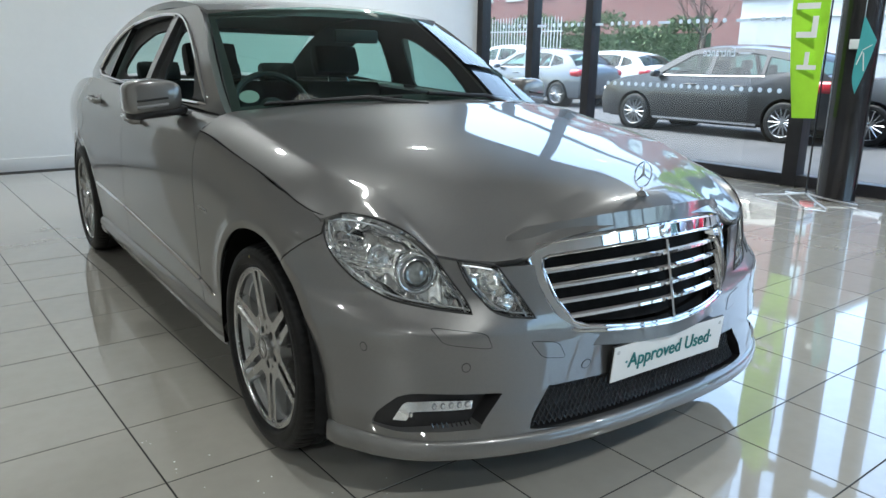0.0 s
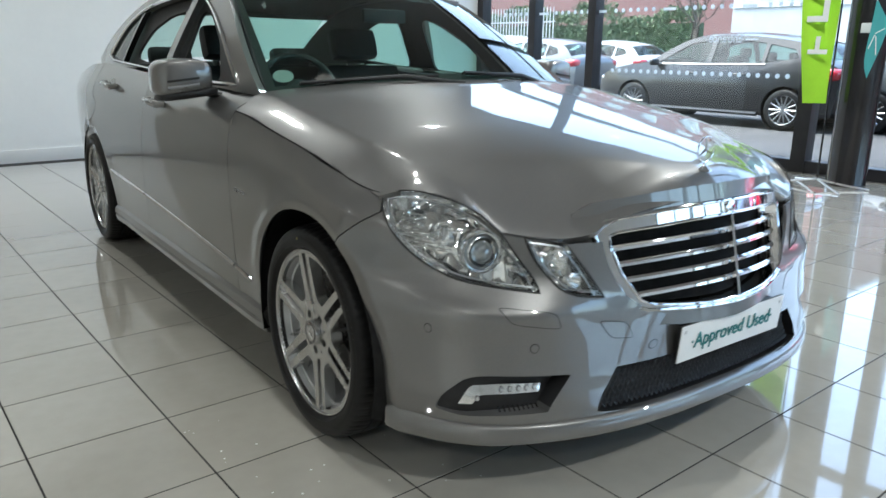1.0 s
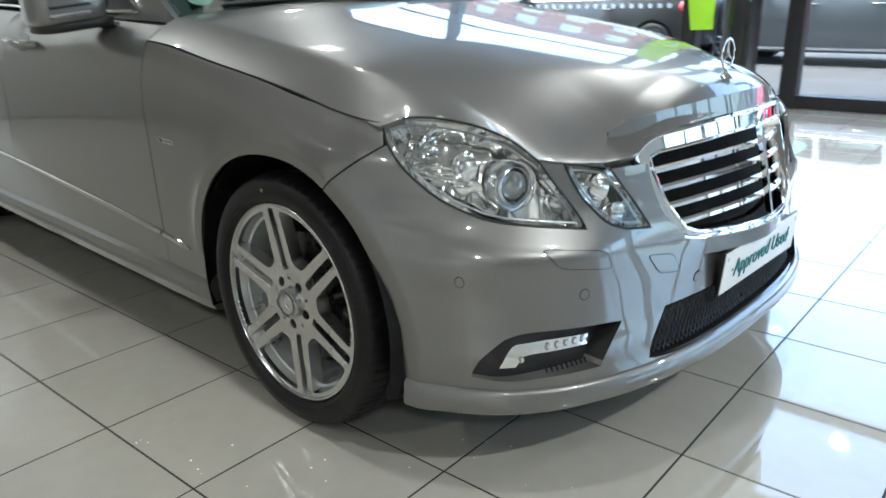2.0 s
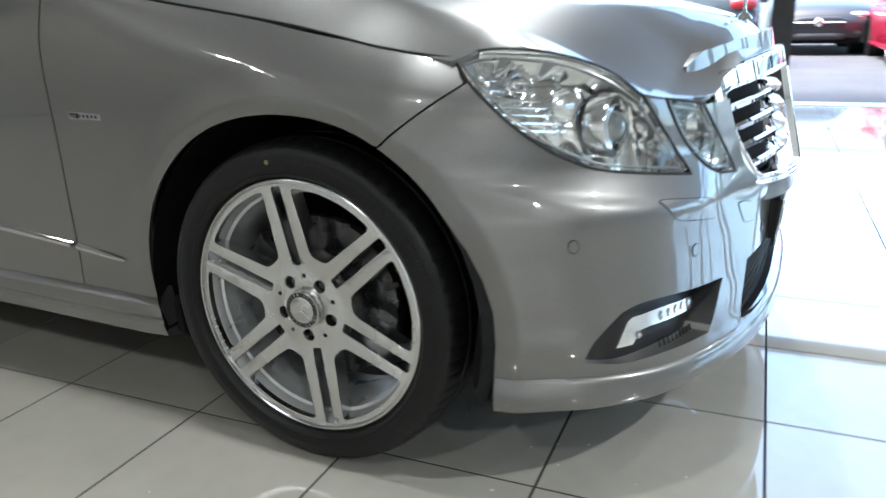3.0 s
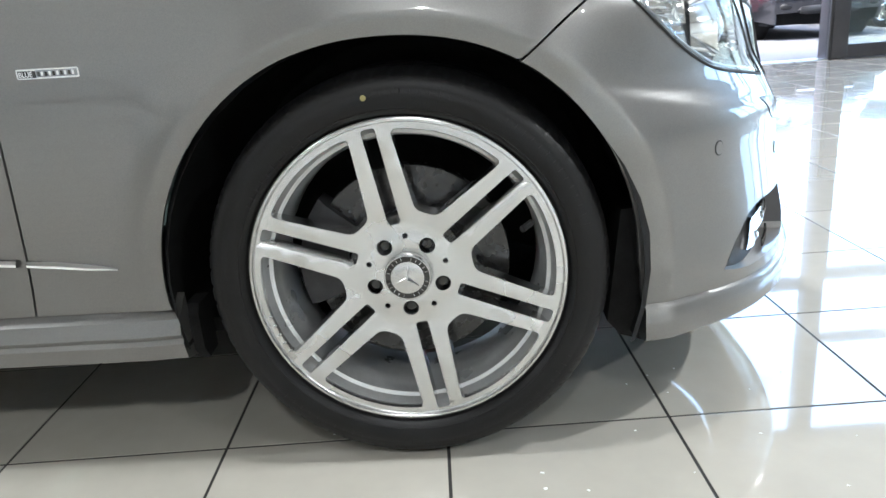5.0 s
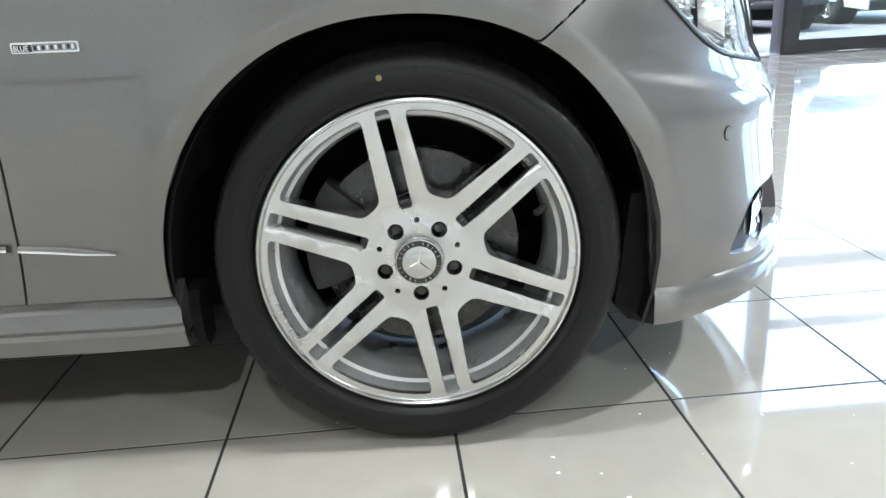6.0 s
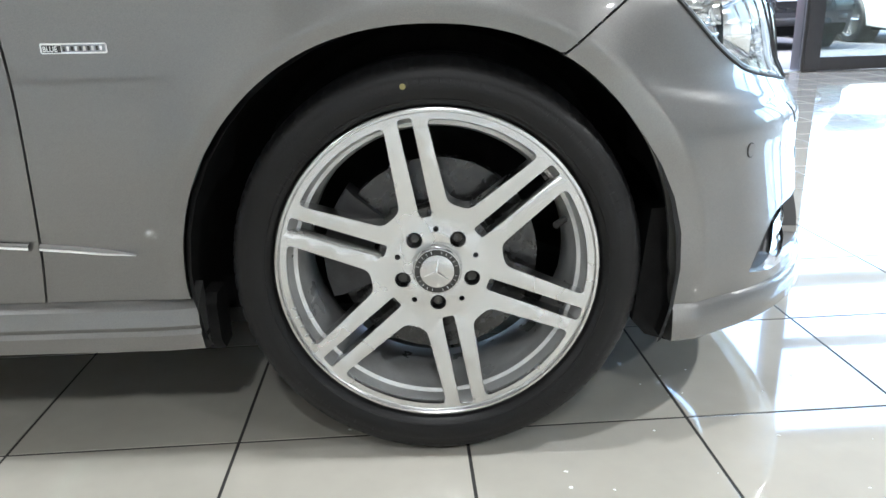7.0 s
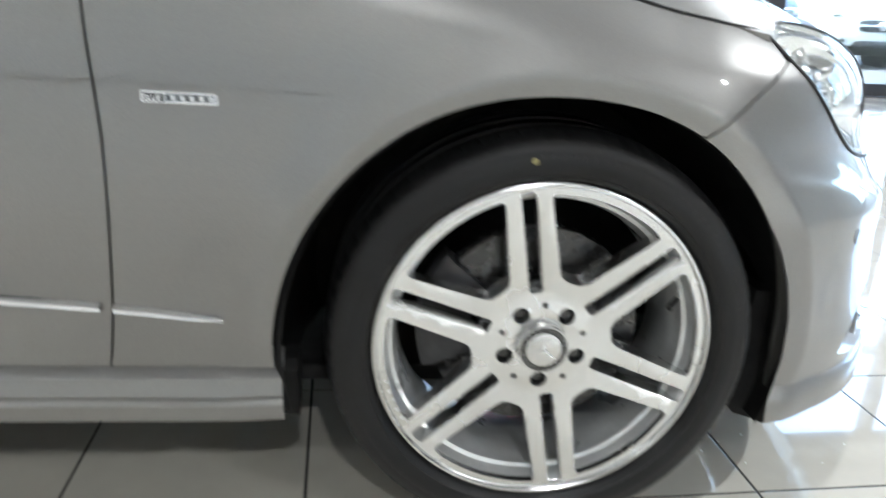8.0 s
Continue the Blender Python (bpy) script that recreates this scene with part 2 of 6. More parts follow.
def through_points(rows, step=.02):
    """A smooth line through 2D points."""
    if len(rows) == 2:
        (a, b), (c, d) = rows
        n = max(1, int(math.hypot(c - a, d - b) / step))
        return [(a + (c - a) * k / n, b + (d - b) * k / n) for k in range(n + 1)]
    out = []
    for i in range(len(rows) - 1):
        p0, p1, p2, p3 = (rows[max(0, min(len(rows) - 1, i + k))] for k in (-1, 0, 1, 2))
        n = max(1, int(math.hypot(p2[0] - p1[0], p2[1] - p1[1]) / step))
        for k in range(n):
            s = k / n
            out.append(tuple(.5 * (2 * b + (c - a) * s + (2 * a - 5 * b + 4 * c - d) * s * s + (3 * b - a - 3 * c + d) * s ** 3) for a, b, c, d in zip(p0, p1, p2, p3)))
    return out + [tuple(rows[-1])]


def loop(*lines, step=.02):
    """One closed outline from smooth lines joined at corners."""
    out = []
    for rows in lines:
        for p in through_points(rows, step):
            if not out or math.hypot(p[0] - out[-1][0], p[1] - out[-1][1]) > 1e-4:
                out.append(p)
    if math.hypot(out[0][0] - out[-1][0], out[0][1] - out[-1][1]) < 1e-4:
        out.pop()
    area = sum(a[0] * b[1] - b[0] * a[1] for a, b in zip(out, out[1:] + out[:1]))
    return out if area > 0 else out[::-1]


def inset(poly, d):
    """The outline drawn in by d."""
    n, out = len(poly), []
    for i in range(n):
        (ax, ay), (bx, by), (cx, cy) = poly[i - 1], poly[i], poly[(i + 1) % n]
        l1, l2 = math.hypot(bx - ax, by - ay) or 1, math.hypot(cx - bx, cy - by) or 1
        nx, ny = -(by - ay) / l1 - (cy - by) / l2, (bx - ax) / l1 + (cx - bx) / l2
        l = math.hypot(nx, ny) or 1
        k = d / max(.45, l / 2)
        out.append((bx + nx / l * k, by + ny / l * k))
    return out


def inside(p, poly):
    hit = False
    for (ax, ay), (bx, by) in zip(poly, poly[1:] + poly[:1]):
        if (ay > p[1]) != (by > p[1]) and p[0] < (bx - ax) * (p[1] - ay) / (by - ay) + ax:
            hit = not hit
    return hit


def fill(outline, holes=(), step=.03):
    """Triangles inside an outline, without the holes: 2D points, triangles and the rings as point numbers."""
    rings = [list(outline)] + [list(h) for h in holes]
    pts, edges = [], []
    for r in rings:
        o = len(pts)
        pts += r
        edges += [(o + i, o + (i + 1) % len(r)) for i in range(len(r))]
    bx = np.array(pts)
    (x0, y0), (x1, y1) = bx.min(0), bx.max(0)
    ny = int((y1 - y0) / (step * .87)) + 1
    for j in range(1, ny):
        y = y0 + j * step * .87
        for i in range(int((x1 - x0) / step) + 1):
            p = (x0 + (i + .5 * (j % 2)) * step, y)
            if np.min(np.hypot(bx[:, 0] - p[0], bx[:, 1] - p[1])) > step * .55 and inside(p, rings[0]) and not any(inside(p, h) for h in rings[1:]):
                pts.append(p)
    got = delaunay_2d_cdt([Vector(p) for p in pts], edges, [], 0, 1e-6)
    flat = [tuple(v) for v in got[0]]
    tris = []
    for f in got[2]:
        c = (sum(flat[k][0] for k in f) / 3, sum(flat[k][1] for k in f) / 3)
        if inside(c, rings[0]) and not any(inside(c, h) for h in rings[1:]):
            tris.append(tuple(f))
    return flat, tris


def normal_of(surf, p, h=.004):
    a, b = Vector(surf(p[0] + h, p[1])) - Vector(surf(p[0] - h, p[1])), Vector(surf(p[0], p[1] + h)) - Vector(surf(p[0], p[1] - h))
    n = a.cross(b)
    return n.normalized() if n.length > 1e-12 else Vector((0, 0, 1))


def panel(surf, outline, holes=(), step=.03, lift=0.0, depth=.02, face=1, round_edge=.0025):
    """A sheet cut from a surface, its edges turned in. face: 1 or -1, the surface's outer side."""
    flat, tris = fill(outline, holes, step)
    norm = [normal_of(surf, p) * face for p in flat]
    verts = [Vector(surf(*p)) + n * lift for p, n in zip(flat, norm)]
    faces = [t if face > 0 else t[::-1] for t in tris]
    if depth:
        count = {}
        for f in faces:
            for a, b in zip(f, f[1:] + f[:1]):
                count[(a, b)] = count.get((a, b), 0) + 1
        rim = [(a, b) for a, b in count if (b, a) not in count]
        low = {}
        for a, b in rim:
            for k in (a, b):
                if k not in low:
                    low[k] = len(verts)
                    verts.append(verts[k] - norm[k] * depth)
        faces += [(b, a, low[a], low[b]) for a, b in rim]
    return verts, faces


LEFT = {}


def sheet(name, shape, mat, parent=None, label="", both=False, smooth=40):
    """A mesh object from a shape; both: a second one, mirrored, at the other side of the car."""
    ob = piece(name, mesh_from(*shape, mat, smooth), parent, label)
    if both:
        LEFT[ob] = piece(name, mesh_from(*flip(shape), mat, smooth), LEFT.get(parent, parent), label)
    return ob


def stuff(ob):
    return tagged(ob, kind="stuff")


def rounded(pts, r, n=4):
    out = []
    for i, b in enumerate(pts):
        a, c = Vector(pts[i - 1]), Vector(pts[(i + 1) % len(pts)])
        b = Vector(b)
        p, q = b + (a - b).normalized() * min(r, (a - b).length * .45), b + (c - b).normalized() * min(r, (c - b).length * .45)
        for k in range(n + 1):
            s = k / n
            out.append(tuple((1 - s) ** 2 * p + 2 * s * (1 - s) * b + s * s * q))
    return out


# ---- the showroom ----
TURN = radians(3)
ORIGIN = Vector((.823, -.397, 0))
ROOM = Matrix.Translation(ORIGIN) @ Matrix.Rotation(TURN, 4, "Z")
PITCH = .4
GLAZE, BACK, NEAR_WALL, END, HIGH = 6.0, -7.41, -7.2, 10.6, 4.6


def room_box(name, lo, hi, mat, parent=None, label="", bevel=.004):
    return box(name, lo, hi, mat, parent, label, bevel, ROOM)


def structure(ob, label, category):
    return tagged(ob, label, category, kind="structure")


floor = structure(room_box("floor", (BACK, NEAR_WALL, -.2), (END, GLAZE + .12, -.0012), GROUT, bevel=0), "glossy cream floor tiles with dark grout joints", "floor")
structure(room_box("wall_back", (BACK - .2, -1.5, -.2), (BACK, GLAZE, HIGH), WALL, bevel=0), "plain white painted showroom wall", "wall")
# Unseen stretch of wall, made dark so flank and floor reflect less light.
structure(room_box("wall_west", (BACK - .2, NEAR_WALL, -.2), (BACK, -1.5, HIGH), WALL_TAUPE, bevel=0), "plain taupe wall out of view, added to dim the flank's reflections", "wall")
structure(room_box("wall_south", (BACK - .2, NEAR_WALL - .2, -.2), (END + .2, NEAR_WALL, HIGH), WALL_WARM, bevel=0), "plain warm white painted showroom wall", "wall")
structure(room_box("wall_end", (END, NEAR_WALL, -.2), (END + .2, 2.3, HIGH), WALL, bevel=0), "plain white painted showroom wall", "wall")
# Added low wall: keeps the end window out of the bumper's reflection.
structure(room_box("wall_low", (END, 2.3, -.2), (END + .2, GLAZE, 1.25), WALL, bevel=0), "unseen low white wall, added to cut the end window's reflection", "wall")
structure(room_box("lintel_end", (END, 2.3, 4.42), (END + .2, GLAZE, HIGH), WALL, bevel=0), "unseen white painted strip above the added end window", "wall")
structure(room_box("ceiling", (BACK - .2, NEAR_WALL - .2, HIGH), (END + .2, GLAZE + .15, HIGH + .2), CEILING, bevel=0), "flat grey showroom ceiling", "ceiling")
structure(room_box("baseboard", (BACK, -1.49, 0), (BACK + .015, GLAZE - .02, .13), SKIRT, bevel=.003), "white painted skirting along the wall", "skirting")
structure(room_box("wall_return", (BACK, GLAZE - .02, 0), (-7.4, GLAZE + .12, HIGH), WALL, bevel=0), "narrow white wall beside the glazing", "wall")

# glazing: posts, rails, panes
glazing = thing("window_1", "floor-to-ceiling shop window with dark metal frame", "window", kind="structure", at=ROOM @ Vector((-3, GLAZE, 0)))
DOOR_L, DOOR_R = .1, 3.1
TOP = 4.42


def post(p, w, top=TOP, q0=GLAZE - .06, q1=GLAZE + .1):
    return room_box("post", (p - w / 2, q0, 0), (p + w / 2, q1, top), FRAME_DARK, glazing, bevel=.006)


def rail(a, b, z0, z1, q0=GLAZE - .05, q1=GLAZE + .09):
    return room_box("rail", (a, q0, z0), (b, q1, z1), FRAME_DARK, glazing, bevel=.005)


def pane(a, b, z0, z1, q=GLAZE + .02):
    ob = room_box("pane", (a, q, z0), (b, q + .012, z1), PANE, glazing, bevel=0)
    ob.visible_shadow = False
    return ob


POSTS = [(-7.34, .12), (-5.27, .12), (-2.5, .15), (-1.5, .15), (.04, .19), (3.24, .2), (5.6, .15), (8.0, .15), (10.5, .2)]
for p, w in POSTS:
    post(p, w)
for (a, wa), (b, wb) in zip(POSTS, POSTS[1:]):
    if a < -7:
        post(-6.3, .12, 3.06)
    if abs(a - .04) < .01:
        rail(a + wa / 2, b - wb / 2, 2.35, 2.47)
        pane(a + wa / 2, b - wb / 2, 2.47, TOP - .12)
    else:
        rail(a + wa / 2, b - wb / 2, .012, .12)
        rail(a + wa / 2, b - wb / 2, 3.06, 3.13)
        pane(a + wa / 2, b - wb / 2, .12, 3.06)
        pane(a + wa / 2, b - wb / 2, 3.13, TOP - .12)
rail(-7.4, END, TOP - .12, TOP)
structure(room_box("lintel", (BACK, GLAZE - .02, TOP), (END, GLAZE + .12, HIGH), WALL, bevel=0), "white painted strip above the shop window", "wall")
structure(room_box("threshold", (DOOR_L + .05, GLAZE - .1, -.004), (DOOR_R + .05, GLAZE + .14, .006), STEEL, bevel=.002), "brushed metal door threshold", "threshold")
# Out of view: window added for light and reflections on the car's nose.
added_window = thing("added_window", "unseen end window with dark metal frame, added to light the car's nose", "window", kind="structure", at=ROOM @ Vector((END, 4, 0)))
ENDS = (2.38, 4.1, 5.85)
for q in ENDS:
    room_box("post", (END, q - .075, 1.25), (END + .16, q + .075, TOP), FRAME_DARK, added_window, bevel=.006)
for a, b in zip(ENDS, ENDS[1:]):
    for z0, z1 in ((1.25, 1.35), (TOP - .12, TOP)):
        room_box("rail", (END + .01, a + .075, z0), (END + .15, b - .075, z1), FRAME_DARK, added_window, bevel=.005)
    ob = room_box("pane", (END + .07, a + .075, 1.35), (END + .082, b - .075, TOP - .12), PANE, added_window, bevel=0)
    ob.visible_shadow = False
door = thing("door_1", "sliding glass door with dark frame standing open", "door", kind="structure", at=ROOM @ Vector((3.9, GLAZE - .1, 0)))
for nm, lo, hi in (("stile", (3.16, 0, .012), (3.32, .05, 2.34)), ("stile", (4.9, 0, .012), (5.1, .05, 2.34)), ("bottom_rail", (3.32, 0, .012), (4.9, .05, .14)), ("top_rail", (3.32, 0, 2.2), (4.9, .05, 2.34))):
    room_box(nm, (lo[0], GLAZE - .13, lo[2]), (hi[0], GLAZE - .08, hi[2]), FRAME_DARK, door, bevel=.006)
dp = room_box("door_pane", (3.32, GLAZE - .11, .14), (4.9, GLAZE - .1, 2.2), PANE, door, bevel=0)
dp.visible_shadow = False
room_box("seal_strip", (3.13, GLAZE - .12, .012), (3.16, GLAZE - .09, 2.34), SEAL, door, bevel=.002)

# frosted dots and lettering on the panes
def dot(p, z, r=.025):
    v, f = lathe([(0, 0), (r, 0), (r, .002), (0, .002)], 14)
    me = mesh_from(*moved((v, f), m=ROOM @ Matrix.Translation((p, GLAZE + .012, z))), FROST, 30)
    return piece("frosted_dot", me, glazing)


for k in range(22):
    dot(-4.95 + .105 * k, .93)
for k in range(40):
    if k % 9 not in (6, 7, 8):
        dot(-6.9 + .108 * k, 1.63)
    elif k % 9 == 7:
        room_box("sign_bar", (-6.98 + .108 * k, GLAZE + .008, 1.61), (-6.82 + .108 * k, GLAZE + .011, 1.64), FROST, glazing, bevel=0)
words = bpy.data.curves.new("lettering", "FONT")
words.body, words.size, words.extrude = "Entrance", .13, .001
word_ob = new("tmp", words)
word_me = bpy.data.meshes.new_from_object(word_ob.evaluated_get(bpy.context.evaluated_depsgraph_get()))
bpy.data.objects.remove(word_ob)
for v in word_me.vertices:
    v.co = ROOM @ Vector((-3.27 - v.co.x * .85, GLAZE + .01, 1.26 + v.co.y))
word_me.materials.append(FROST)
piece("lettering", word_me, glazing)
room_box("arrow", (-3.24, GLAZE + .008, 1.285), (-3.1, GLAZE + .011, 1.3), FROST, glazing, bevel=0)

# round column, flags
column = thing("column", "round glossy black column beside the window", "column", at=ROOM @ Vector((-1.87, 5.6, 0)))
v, f = lathe([(0, 0), (.165, 0), (.17, .006), (.17, .02), (.165, .03), (.165, 1.02), (.166, 1.025), (.166, HIGH - .002), (0, HIGH - .002)], 48, "z")
sheet("shaft", moved((v, f), m=ROOM @ Matrix.Translation((-1.87, 5.6, 0))), COLUMN, column)
room_box("notice", (-1.86, 5.41, 1.33), (-1.76, 5.432, 1.41), WHITE_PLATE, column, "small white notice")


def flag(name, label, cloth, outline, thick, m, base=True, folds=.03):
    """A hanging cloth flag on a slim pole."""
    ob = thing(name, label, "flag", at=m @ Vector((0, 0, 0)))
    surf = lambda x, z: (x, folds * math.sin(x * 19 + z * 2.3) * .5 + folds * .6 * math.sin(z * 5 + x * 7), z)
    sheet("cloth", moved(panel(surf, outline, step=.05, depth=thick), m=m), cloth, ob)
    return ob


fm = ROOM @ Matrix.Translation((-2.02, 5.28, 0))
lime = flag("feather_flag", "lime green feather flag with white print on a pole", LIME, loop([(.03, 2.75), (.02, 1.7), (.015, .735)], [(.015, .735), (-.19, .725)], [(-.19, .725), (-.25, 1.2), (-.31, 1.75), (-.33, 2.3), (-.25, 2.7)], [(-.25, 2.7), (-.1, 2.82), (.03, 2.75)], step=.06), .003, fm)
sheet("pole", moved(tube([(.035, 0, .05), (.035, 0, 1.2), (.03, 0, 2.2), (.0, 0, 2.75), (-.12, 0, 2.86)], .009), m=fm), GLOSS_BLACK, lime)
for a in (20, 140, 200, 320):
    c, s = math.cos(radians(a)), math.sin(radians(a))
    sheet("foot", moved(tube([(.035, 0, .07), (.035 + .2 * c, .2 * s, .035), (.035 + .42 * c, .42 * s, .009)], .008), m=fm), STEEL, lime, "chrome folding foot")
for lo, hi in (((-.19, 1.15), (-.02, 1.19)), ((-.13, 1.19), (-.09, 1.3)), ((-.23, 1.42), (-.05, 1.47)), ((-.1, 1.47), (-.05, 1.6)), ((-.25, 1.66), (-.05, 1.71))):
    box("print_bar", (lo[0], -.034, lo[1]), (hi[0], -.03, hi[1]), PRINT_WHITE, lime, m=fm, bevel=0)
tm = ROOM @ Matrix.Translation((-1.7, 5.33, 0))
turq = flag("hanging_flag", "turquoise pennant with faint white lines hanging by the column", TURQ, loop([(-.04, 1.6), (.09, 1.4)], [(.09, 1.4), (.05, 1.2), (-.02, .96)], [(-.02, .96), (-.06, 1.1), (-.05, 1.4), (-.04, 1.6)], step=.04), .003, tm, folds=.02)
for a, b in (((.0, 1.32), (.07, 1.36)), ((.01, 1.3), (.03, 1.15)), ((.0, 1.31), (-.035, 1.2))):
    sheet("print_line", moved(tube([(a[0], -.02, a[1]), (b[0], -.02, b[1])], .004, 6), m=tm), PRINT_WHITE, turq)
sheet("cord", moved(tube([(-.03, 0, 1.58), (-.05, .05, 2.2), (-.06, .1, HIGH)], .003, 6), m=tm), STEEL, turq)

# ceiling lamps, out of view: two known by reflection, the others added as fill
def downlight(p, q, power):
    at = ROOM @ Vector((p, q, HIGH))
    ob = thing("ceiling_light", "round recessed white ceiling downlight out of view, switched on, in a partly added set", "lamp", "ceiling downlights", at=at)
    sheet("ring", moved(lathe([(.25, -.002), (.275, -.002), (.28, -.012), (.25, -.018), (.245, -.004)], 36, "z", closed=True), *at), WALL, ob)
    sheet("diffuser", moved(lathe([(.115, -.008), (.248, -.006), (.248, -.001), (.115, -.001)], 36, "z", closed=True), *at), DIFFUSER, ob, "softly glowing dish")
    sheet("bulb", moved(lathe([(0, -.010), (.11, -.010), (.11, -.001), (0, -.001)], 32, "z"), *at), BULB, ob)
    lamp = bpy.data.lights.new("downlight", "AREA")
    lamp.shape, lamp.size, lamp.energy, lamp.color, lamp.spread = "DISK", .2, power, (1, .96, .9), radians(130)
    lo = new("downlight", lamp)
    lo.matrix_world = Matrix.Translation(at - Vector((0, 0, .02)))
    return ob


# uneven powers: the added lamps brighten walls, floor and bumper
LAMPS = {(-5.7, -5.1): 6, (-5.7, -.65): 6, (-5.7, 3.85): 11, (-.9, -5.1): 5, (-.9, -.65): 2, (-.9, 3.85): 11, (3.9, -5.1): 14, (3.9, -.65): 16, (3.9, 3.85): 11}
for p in (-5.7, -.9, 3.9):
    for q in (-5.1, -.65, 3.85):
        downlight(p, q, LAMP * LAMPS[p, q])
# extra lamp added only for the bright streak along the bonnet's ridge
downlight(-2.65, .75, LAMP * .6)


# ---- outside ----
gx, gy = (-300, BACK - .2, END + .2, 300), (-300, NEAR_WALL - .2, GLAZE + .12, 400)
gv = [ROOM @ Vector((x, y, 0)) for y in gy for x in gx]
gf = [(j * 4 + i, j * 4 + i + 1, j * 4 + i + 5, j * 4 + i + 4) for j in range(3) for i in range(3) if (i, j) != (1, 1)]
ground = structure(piece("ground", mesh_from(gv, gf, ASPHALT, 0)), "dark grey asphalt forecourt", "ground")


# ---- the saloon car: surfaces ----
def curve(rows, t):
    """A smooth value through rows of (t, value)."""
    n = len(rows)
    if t <= rows[0][0]: return rows[0][1]
    if t >= rows[-1][0]: return rows[-1][1]
    i = 0
    while rows[i + 1][0] < t: i += 1
    slope = lambda k: (rows[min(k + 1, n - 1)][1] - rows[max(k - 1, 0)][1]) / (rows[min(k + 1, n - 1)][0] - rows[max(k - 1, 0)][0])
    h = rows[i + 1][0] - rows[i][0]
    s = (t - rows[i][0]) / h
    a, b, da, db = rows[i][1], rows[i + 1][1], slope(i) * h, slope(i + 1) * h
    return a + s * da + s * s * (3 * (b - a) - 2 * da - db) + s ** 3 * (2 * (a - b) + da + db)

WIDTH = [(.10, .855), (.17, .868), (.22, .878), (.27, .888), (.37, .899), (.5, .909), (.6, .913), (.68, .912), (.73, .902), (.757, .885), (.80, .845), (.825, .812), (.84, .775), (.85, .72)]
FULL = [(.10, .855), (.17, .868), (.22, .878), (.27, .888), (.37, .899), (.5, .909), (.6, .913), (.68, .912), (.73, .907), (.77, .895), (.80, .878), (.815, .858), (.825, .83), (.832, .80), (.85, .72)]
SHOULDER = [(-4.1, .97), (-3, 1.0), (-2.3, .985), (-1.6, .96), (-1.0, .942), (-.6, .928), (-.3, .884), (0, .842), (.3, .784), (.5, .775)]
SHUT_Y = [(-.65, .873), (-.6, .872), (-.3, .862), (0, .852), (.3, .842)]
NOSE_X = [(0.1, 0.77), (0.17, 0.795), (0.22, 0.806), (0.245, 0.803), (0.27, 0.795), (0.3, 0.79), (0.36, 0.787), (0.45, 0.787), (0.49, 0.787), (0.53, 0.787), (0.56, 0.783), (0.6, 0.78), (0.66, 0.77), (0.72, 0.755), (0.757, 0.74), (0.8, 0.7), (0.84, 0.66)]
NOSE_N = [(.10, 2.5), (.24, 2.65), (.30, 2.75), (.36, 2.6), (.45, 2.42), (.50, 2.38), (.52, 2.36), (.532, 2.32), (.56, 2.17), (.59, 2.02), (.62, 1.94), (.84, 1.95)]
MID_N = [(.10, 2.5), (.24, 2.65), (.30, 2.7), (.36, 2.5), (.45, 2.25), (.49, 2.15), (.53, 2.0), (.56, 1.92), (.60, 1.92), (.84, 1.95)]
FLANGE = [(-40, .450), (0, .432), (45, .418), (90, .402), (135, .408), (180, .420), (200, .424)]
X0, PER = .2, .75

def width(x, z):
    top = curve(SHOULDER, x)
    zz = z if z < .55 else .55 + (z - .55) * .25 / (top - .55)
    full = min(1, max(0, (.15 - x) / .6)) * min(1, max(0, (x + 2.3) / 1.2))
    w = curve(WIDTH, zz) * (1 - full) + curve(FULL, zz) * full
    w *= 1 - .15 * max(0, (-2.85 - x) / 1.15) ** 1.6
    for ax in (0, -2.874):
        r = math.hypot(x - ax, z - .322)
        if r < .55 and z > .15:
            a = math.degrees(math.atan2(z - .322, x - ax))
            crest = curve(FLANGE, a if a > -90 else a + 360)
            fade = max(.25, min(1, (188 - abs(a)) / 40))
            if r > crest:
                w += .009 * fade * max(0, 1 - (r - crest) / .065) ** 1.8
            else:
                w += fade * (.009 - .0085 * (crest - r) / (crest - .370))
    if x > .2 and .3 < z < .75:
        fold = .60 - .19 * (x - .3)
        s = max(0, min(1, (fold - z) / .014 + .5))
        w += .009 * s * s * (3 - 2 * s) * min(1, max(0, (x - .26) / .25)) * max(0, min(1, (z - .34) / .15))
    return w

def skin(u, z):
    if u <= 0:
        x = X0 + u
        return (x, -width(x, z), z)
    f = min(u / PER, math.pi / 2)
    s = max(0, min(1, (f - .9) / .3))
    s *= s * (3 - 2 * s)
    n = curve(NOSE_N, z) * (1 - s) + curve(MID_N, z) * s
    a = curve(NOSE_X, z) - X0
    x = X0 + a * math.sin(f) ** (2 / n)
    return (x, -width(x, z) * max(0, math.cos(f)) ** (2 / n), z)

def bisect(f, lo, hi):
    for _ in range(40):
        m = (lo + hi) / 2
        if (f(m) > 0) == (f(lo) > 0): lo = m
        else: hi = m
    return (lo + hi) / 2

def at_x(x, z):
    """The place along the skin at x."""
    if x <= X0: return x - X0
    return bisect(lambda u: skin(u, z)[0] - x, 0, PER * math.pi / 2)

def at_y(y, z):
    return bisect(lambda u: skin(u, z)[1] - y, 0, PER * math.pi / 2)


def waist(x, y=.815):
    return bisect(lambda z: width(x, z) - y, .7, 1.12)


